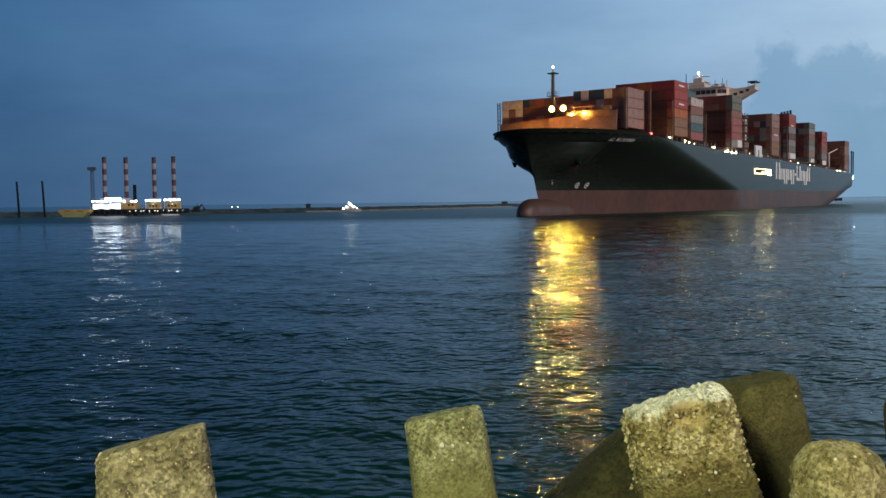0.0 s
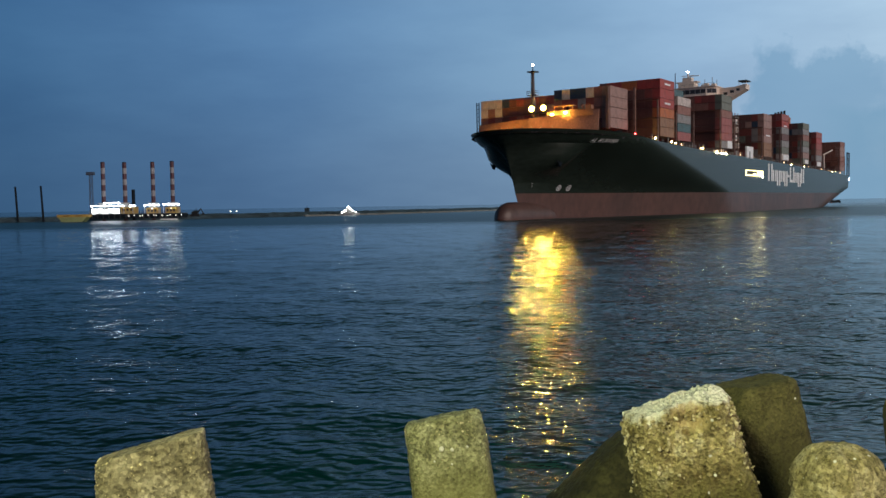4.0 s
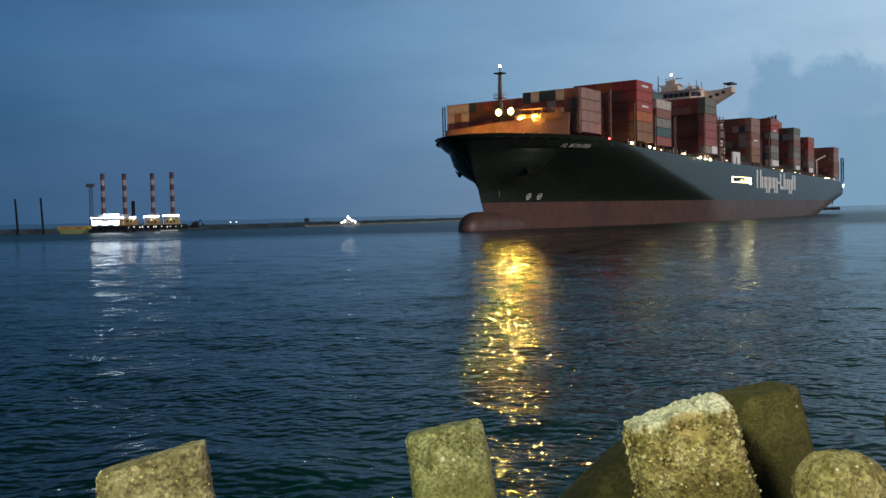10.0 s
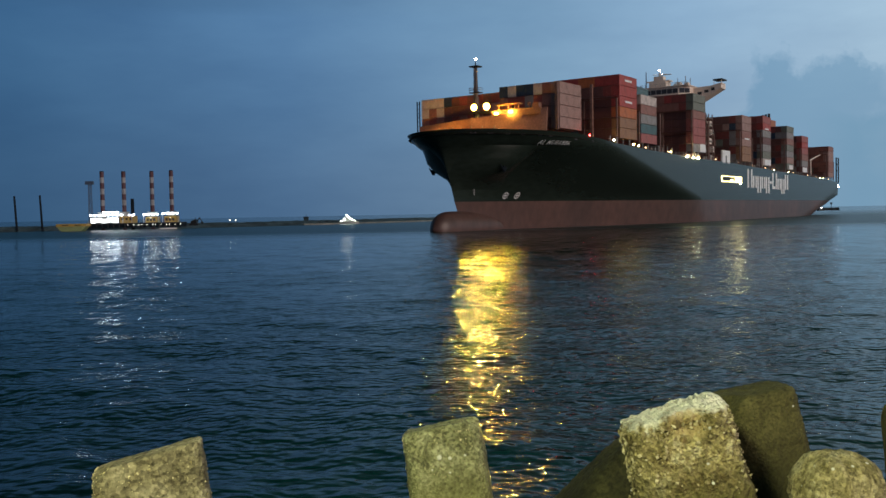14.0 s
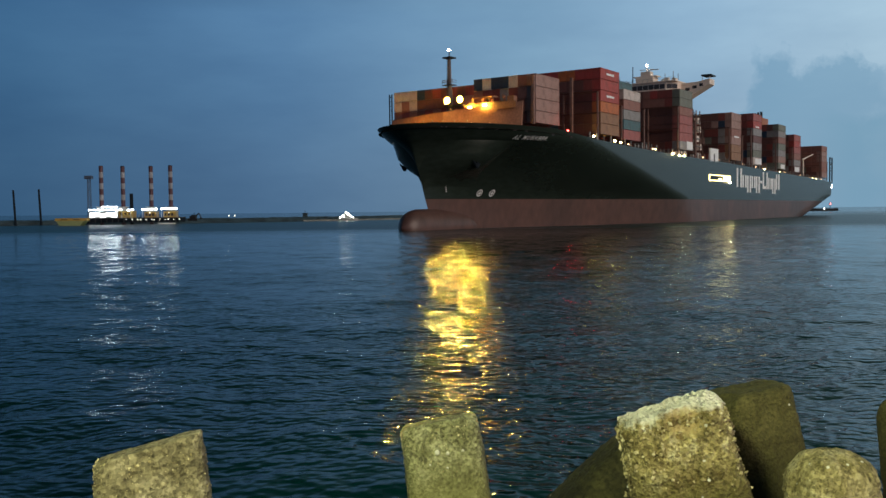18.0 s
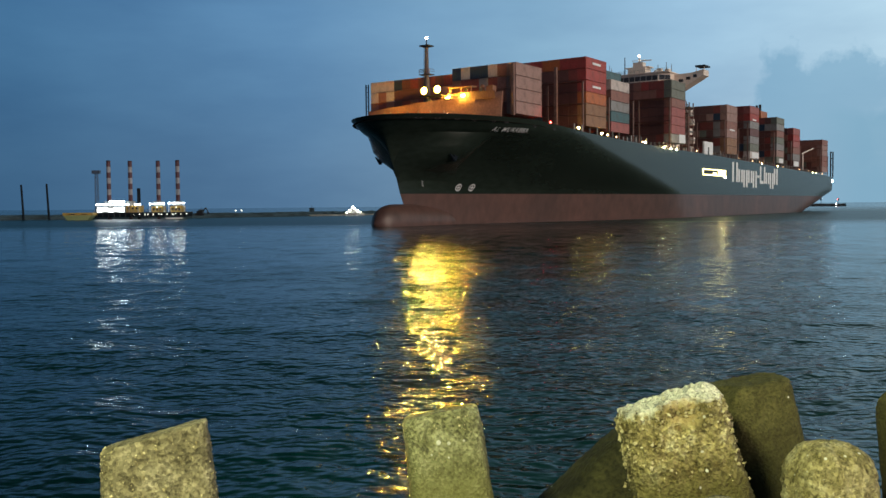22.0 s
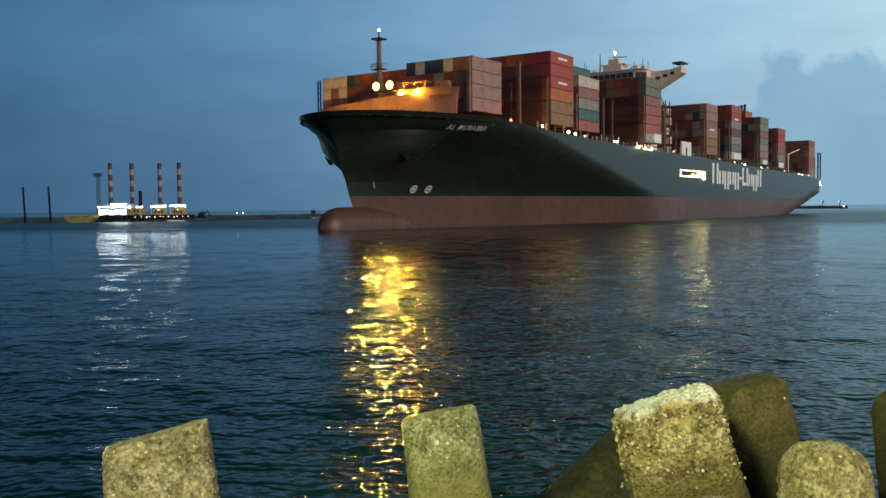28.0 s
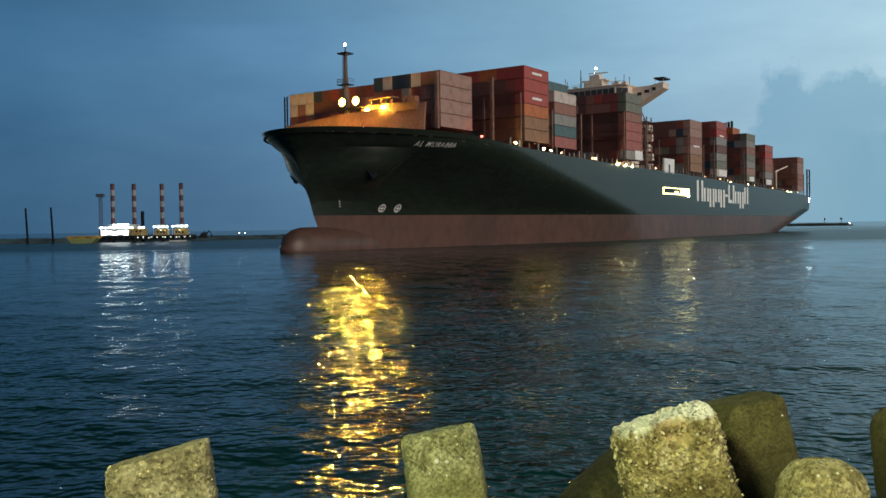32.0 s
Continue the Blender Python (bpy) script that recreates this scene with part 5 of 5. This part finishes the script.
for i in range(7):
    sk = thing("stone_pile", "heap of pale rubble stones on the mole", "stones", group="rubble heaps", at=(-92 + 6.1 * i, 428 + 4.0 * i, 1.3))
    bm = bmesh.new()
    bmesh.ops.create_icosphere(bm, subdivisions=2, radius=1.0)
    for v in bm.verts:
        v.co = Vector((v.co.x * (2.4 + 0.3 * (i % 3)), v.co.y * 1.4, v.co.z * 0.85)) * (1 + 0.3 * noise.noise(v.co * 2.0 + Vector((i * 3.0, 0, 0))))
    part("stone_heap", bm, M_mole, sk)


# ---- the concrete armour blocks before the camera ----
def leg_mesh(name, ring, length, taper, material, seed, chip=0.03, corner=0.10, cut=(0.0, 0.0), knock=(), dent=()):
    """The leg of an armour block: a tapered prism with a worn end, top at z = 0. cut: the end's slope along x and y; knock: broken corners (x, y, size)."""
    r = random.Random(seed)
    bm = bmesh.new()
    n_side, n_up, n_cap = 128, 84, 26
    wx, wy, power = ring
    rows = []

    def around(a):
        c, s = math.cos(a), math.sin(a)
        k = (abs(c) ** power + abs(s) ** power) ** (-1 / power)
        return c * k * wx, s * k * wy

    levels = [(0.0, (i / n_cap) * (1 - corner / max(wx, wy))) for i in range(n_cap + 1)]
    levels += [(-corner * (1 - math.cos(q)), 1 - corner / max(wx, wy) * (1 - math.sin(q))) for q in (math.pi / 2 * i / 8 for i in range(1, 9))]
    levels += [(-corner - (length - corner) * (i / n_up) ** 1.35, 1 + taper * (i / n_up) ** 1.35) for i in range(1, n_up + 1)]
    for z, s in levels:
        if s == 0.0:
            rows.append([bm.verts.new((0, 0, z))])
            continue
        rows.append([bm.verts.new((*(v * s for v in around(i * math.tau / n_side)), z)) for i in range(n_side)])
    for i in range(n_side):
        bm.faces.new((rows[0][0], rows[1][i], rows[1][(i + 1) % n_side]))
        for a, b in zip(rows[1:], rows[2:]):
            bm.faces.new((a[i], b[i], b[(i + 1) % n_side], a[(i + 1) % n_side]))
    off = Vector((r.random(), r.random(), r.random())) * 40
    bm.normal_update()
    moves = []
    for v in bm.verts:
        p = v.co + off
        d = noise.fractal(p * 2.4, 1.0, 2.0, 2) * chip * 0.55 + noise.fractal(p * 11.0, 0.8, 2.1, 4) * chip * 0.55
        cell = noise.voronoi(p * 16.0)[0]
        d += (cell[1] - cell[0] - 0.3) * chip * (0.5 if chip > 0.03 else 0.12)
        moves.append(v.normal * d)
    for v, d in zip(bm.verts, moves):
        fade = math.exp(v.co.z * 1.2)
        lift = (cut[0] * v.co.x + cut[1] * v.co.y) * fade
        for kx, ky, size in knock:
            q = Vector((v.co.x - kx, v.co.y - ky, v.co.z * 0.8)).length / size
            if q < 1:
                lift -= size * 0.5 * (1 - q * q)
        push = Vector((0, 0, 0))
        for kx, ky, kz, size, deep in dent:
            q = (v.co - Vector((kx, ky, kz))).length / size
            if q < 1:
                push.y += deep * (1 - q * q) + 0.02 * noise.noise(v.co * 22.0)
        v.co += d + push + Vector((0, 0, lift))
    bmesh.ops.recalc_face_normals(bm, faces=bm.faces)
    return link(name, bm, material, smooth=True)


def exposed_stones(block, count, depth, size, seed, material=None, crest=0.045):
    """Angular chips of aggregate standing out of a worn block."""
    r = random.Random(seed)
    me = block.data
    cand = [v for v in me.vertices if -depth * (0.35 + 0.65 * r.random()) < v.co.z < -crest]
    # they lie bare in patches
    cand = [v for v in cand if noise.noise(v.co * 7.0) + 0.5 * noise.noise(v.co * 19.0) > r.uniform(-0.35, 0.15)]
    bm = bmesh.new()
    for v in r.choices(cand, k=count):
        s = size * (0.4 + 1.7 * r.random() ** 3)
        turn = Euler((r.random() * 6, r.random() * 6, r.random() * 6)).to_matrix()
        c = v.co + Vector((r.uniform(-1, 1), r.uniform(-1, 1), r.uniform(-1, 1))) * 0.008
        c = c - v.normal * s * 0.75
        p = [bm.verts.new(c + turn @ (Vector(d) * s * r.uniform(0.7, 1.2))) for d in ((1.3, 0, 0), (-1.3, 0, 0), (0, 1.1, 0), (0, -1.1, 0), (0, 0, 0.8), (0, 0, -0.8))]
        for f in ((0, 2, 4), (2, 1, 4), (1, 3, 4), (3, 0, 4), (2, 0, 5), (1, 2, 5), (3, 1, 5), (0, 3, 5)):
            bm.faces.new([p[i] for i in f])
    tagged(part("exposed_aggregate", bm, material or M_chips, block, "pale and tan stones set in the concrete"), kind="stuff")


def armour_block(at, turn, ring, length, taper, material, seed, label, stones=None, **kw):
    ob = new("armour_block", leg_mesh("armour_block", ring, length, taper, material, seed, **kw))
    ob.matrix_world = pose(*at, *turn)
    if stones:
        exposed_stones(ob, *stones, seed)
    return tagged(ob, label, "concrete block", group="breakwater armour blocks")


# rounded revetment under them, out of sight below
def revetment():
    bm = bmesh.new()
    nx, ny = 60, 24
    grid = [[None] * (nx + 1) for _ in range(ny + 1)]
    for j in range(ny + 1):
        for i in range(nx + 1):
            x, y = -30 + 60 * i / nx, -12 + 22.5 * j / ny
            z = 2.7 if y < 0 else 2.7 - 0.36 * y
            z += 0.25 * noise.fractal(Vector((x, y, 0)) * 0.8, 1.0, 2.0, 3)
            grid[j][i] = bm.verts.new((x, y, z))
    for j in range(ny):
        for i in range(nx):
            bm.faces.new((grid[j][i], grid[j][i + 1], grid[j + 1][i + 1], grid[j + 1][i]))
    bmesh.ops.recalc_face_normals(bm, faces=bm.faces)
    return tagged(new("ground", link("ground", bm, M_rubble, smooth=True)), "dark rubble slope of the shore", "ground", kind="structure")


revetment()
armour_block((-1.738, 5.3, 3.284), (-11, -4, 17), (0.31, 0.30, 7.0), 2.2, 0.26, M_conc, 1, "square-ended weathered concrete block, pitted and pale brown", stones=(1300, 0.7, 0.0050), cut=(0.16, 0.0), corner=0.02, chip=0.016, knock=((-0.32, -0.2, 0.14),))
upright = armour_block((-0.012, 7.0, 3.02), (-10, -7, 2), (0.306, 0.29, 5.0), 2.4, 0.22, M_concgreen, 2, "upright concrete block with a pitted flat end, mossy below", stones=(700, 0.5, 0.0060), cut=(0.06, 0.0), corner=0.05, chip=0.016, knock=((0.33, -0.1, 0.2),))
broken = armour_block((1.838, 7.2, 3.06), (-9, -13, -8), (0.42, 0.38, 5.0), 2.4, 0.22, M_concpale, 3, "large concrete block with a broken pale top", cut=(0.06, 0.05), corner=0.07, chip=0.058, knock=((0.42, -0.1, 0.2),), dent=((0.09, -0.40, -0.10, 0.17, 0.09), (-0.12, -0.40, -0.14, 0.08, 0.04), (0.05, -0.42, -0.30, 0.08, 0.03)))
exposed_stones(broken, 1500, 0.75, 0.0100, 3, crest=0.085)
exposed_stones(broken, 120, 0.09, 0.006, 17, M_crest, crest=-0.2)
# shells and pits on the upright block's face
for x, z, s in ((-0.05, -0.22, 0.020), (0.03, -0.235, 0.014), (0.14, -0.24, 0.010), (-0.12, -0.30, 0.008), (0.02, -0.34, 0.008)):
    near = min((v.co for v in upright.data.vertices if v.co.y < -0.1), key=lambda c: (c.x - x) ** 2 + (c.z - z) ** 2)
    bm = bmesh.new()
    bmesh.ops.create_icosphere(bm, subdivisions=2, radius=s)
    for v in bm.verts:
        v.co = near + Vector((v.co.x, v.co.y * 0.5, v.co.z)) * (1 + 0.2 * noise.noise(v.co * 90))
    part("shell", bm, M_shell, upright, "white shell grown on the face", smooth=True)
# pebbles laid bare in the broken face
rp = random.Random(31)
for x, z, s in ((-0.02, -0.10, 0.060), (0.09, -0.12, 0.052), (0.17, -0.13, 0.045), (0.03, -0.24, 0.045)):
    near = min((v.co for v in broken.data.vertices if v.co.y < -0.1), key=lambda c: (c.x - x) ** 2 + (c.z - z) ** 2)
    bm = bmesh.new()
    bmesh.ops.create_icosphere(bm, subdivisions=2, radius=1.0)
    turn = Euler((rp.random() * 6, rp.random() * 6, rp.random() * 6)).to_matrix()
    for v in bm.verts:
        k = 1 + 0.25 * noise.noise(v.co * 1.3 + near * 9)
        v.co = near + Vector((0, 0.02, 0)) + turn @ Vector((v.co.x * s * k, v.co.y * s * 0.75 * k, v.co.z * s * 0.62 * k))
    part("pebble", bm, M_pebble, broken, "tan pebble laid bare", smooth=True)
armour_block((2.95, 8.6, 2.925), (-6, -9, 8), (0.36, 0.36, 4.0), 3.0, 0.22, M_concmoss, 4, "dark moss-covered concrete block behind the pale one", corner=0.08, chip=0.02, cut=(0.02, 0.0), knock=((-0.4, -0.2, 0.2),))
armour_block((3.275, 7.5, 2.615), (-4, -3, 14), (0.355, 0.345, 2.5), 2.2, 0.42, M_concbarn, 5, "rounded concrete block spotted with barnacles", stones=(260, 0.6, 0.008), corner=0.30, chip=0.034)
armour_block((2.02, 8.6, 2.16), (0, 44, 0), (0.42, 0.40, 3.5), 2.4, 0.3, M_shaded, 6, "dark slanting concrete block, shade painted into its colour", corner=0.08, chip=0.02)
armour_block((4.66, 8.7, 2.82), (0, -8, 0), (0.36, 0.34, 2.8), 2.6, 0.3, M_concmoss, 7, "dark concrete block at the water's edge", corner=0.26, chip=0.02)
armour_block((1.985, 6.25, 2.562), (-6, 0, 10), (0.15, 0.15, 2.8), 2.2, 0.35, M_conc, 8, "pale rounded tip of a concrete block", corner=0.14, chip=0.02)

# a pale moth that crosses close before the lens
moth = thing("moth", "small pale moth lit by the street lamp, in flight", "insect")
bm = bmesh.new()
bmesh.ops.create_uvsphere(bm, u_segments=10, v_segments=8, radius=1.0)
for v in bm.verts:
    v.co = Vector((v.co.x * 0.0035, v.co.y * 0.0035, v.co.z * 0.013 * (1 - 0.25 * v.co.z)))
part("body", bm, M_moth, moth, smooth=True)
for s in (1, -1):
    bm = bmesh.new()
    outline = ((0.002, 0.006), (0.008, 0.012), (0.013, 0.011), (0.014, 0.005), (0.009, -0.002), (0.010, -0.007), (0.006, -0.010), (0.002, -0.005))
    front = [bm.verts.new((s * x, 0.004 * x / 0.02, z)) for x, z in outline]
    back = [bm.verts.new((s * x, 0.004 * x / 0.02 + 0.0006, z)) for x, z in outline]
    bm.faces.new(front)
    bm.faces.new(back[::-1])
    for i in range(len(front)):
        j = (i + 1) % len(front)
        bm.faces.new((front[i], back[i], back[j], front[j]))
    bmesh.ops.recalc_face_normals(bm, faces=bm.faces)
    part("wing", bm, M_moth, moth, "pale thin wing")


# ---- what moves ----
SHIP_WAY = [(0, 22.012, 256.854, 235.367), (4, 15.404, 246.323, 235.292), (8, 8.619, 235.603, 235.248), (12, 1.704, 224.907, 235.244), (16, -5.3, 214.449, 235.289), (20, -12.347, 204.442, 235.39), (24, -19.395, 195.102, 235.557),
            (28, -26.398, 186.64, 235.799), (32, -33.314, 179.272, 236.123)]


MOTH_WAY = [(0, -1.552, 1.612, 4.27), (18.2, -1.489, 1.613, 4.291), (18.5, -1.254, 1.617, 4.395), (18.8, -0.869, 1.627, 4.624), (18.9, -0.738, 1.631, 4.726), (19, -0.684, 1.635, 4.812), (19.1, -0.66, 1.64, 4.936), (19.2, -0.671, 1.645, 5.047), (19.3, -0.704, 1.65, 5.164), (19.6, -0.817, 1.665, 5.516), (20.2, -0.962, 1.68, 5.878), (32, -1.067, 1.687, 6.028)]


def motions():
    walk(ship, [(t, pose(x, y, 0, 0, 0, a)) for t, x, y, a in SHIP_WAY])
    walk(moth, [(t, pose(x, y, z, 0, -25, 20)) for t, x, y, z in MOTH_WAY])
    walk(launch, [(t, pose(350 + 1.12 * t, 862 + 0.35 * t, 0, 0, 0, 12)) for t in (0, 8, 16, 24, 32)])
    # one flash in six seconds and one in four
    walk(red_hood, [(t, pose(0, 0, 0, 0, 0, -113.4 + 60 * (t - 29.2))) for t in range(33)])
    walk(white_hood, [(t / 2, pose(0, 0, 0, 0, 0, -112.5 + 90 * (t / 2 - 29.0))) for t in range(65)])
    walk(sea, [(t, pose(-0.30 * t, -0.55 * t, 0)) for t in range(0, 33, 4)])


motions()
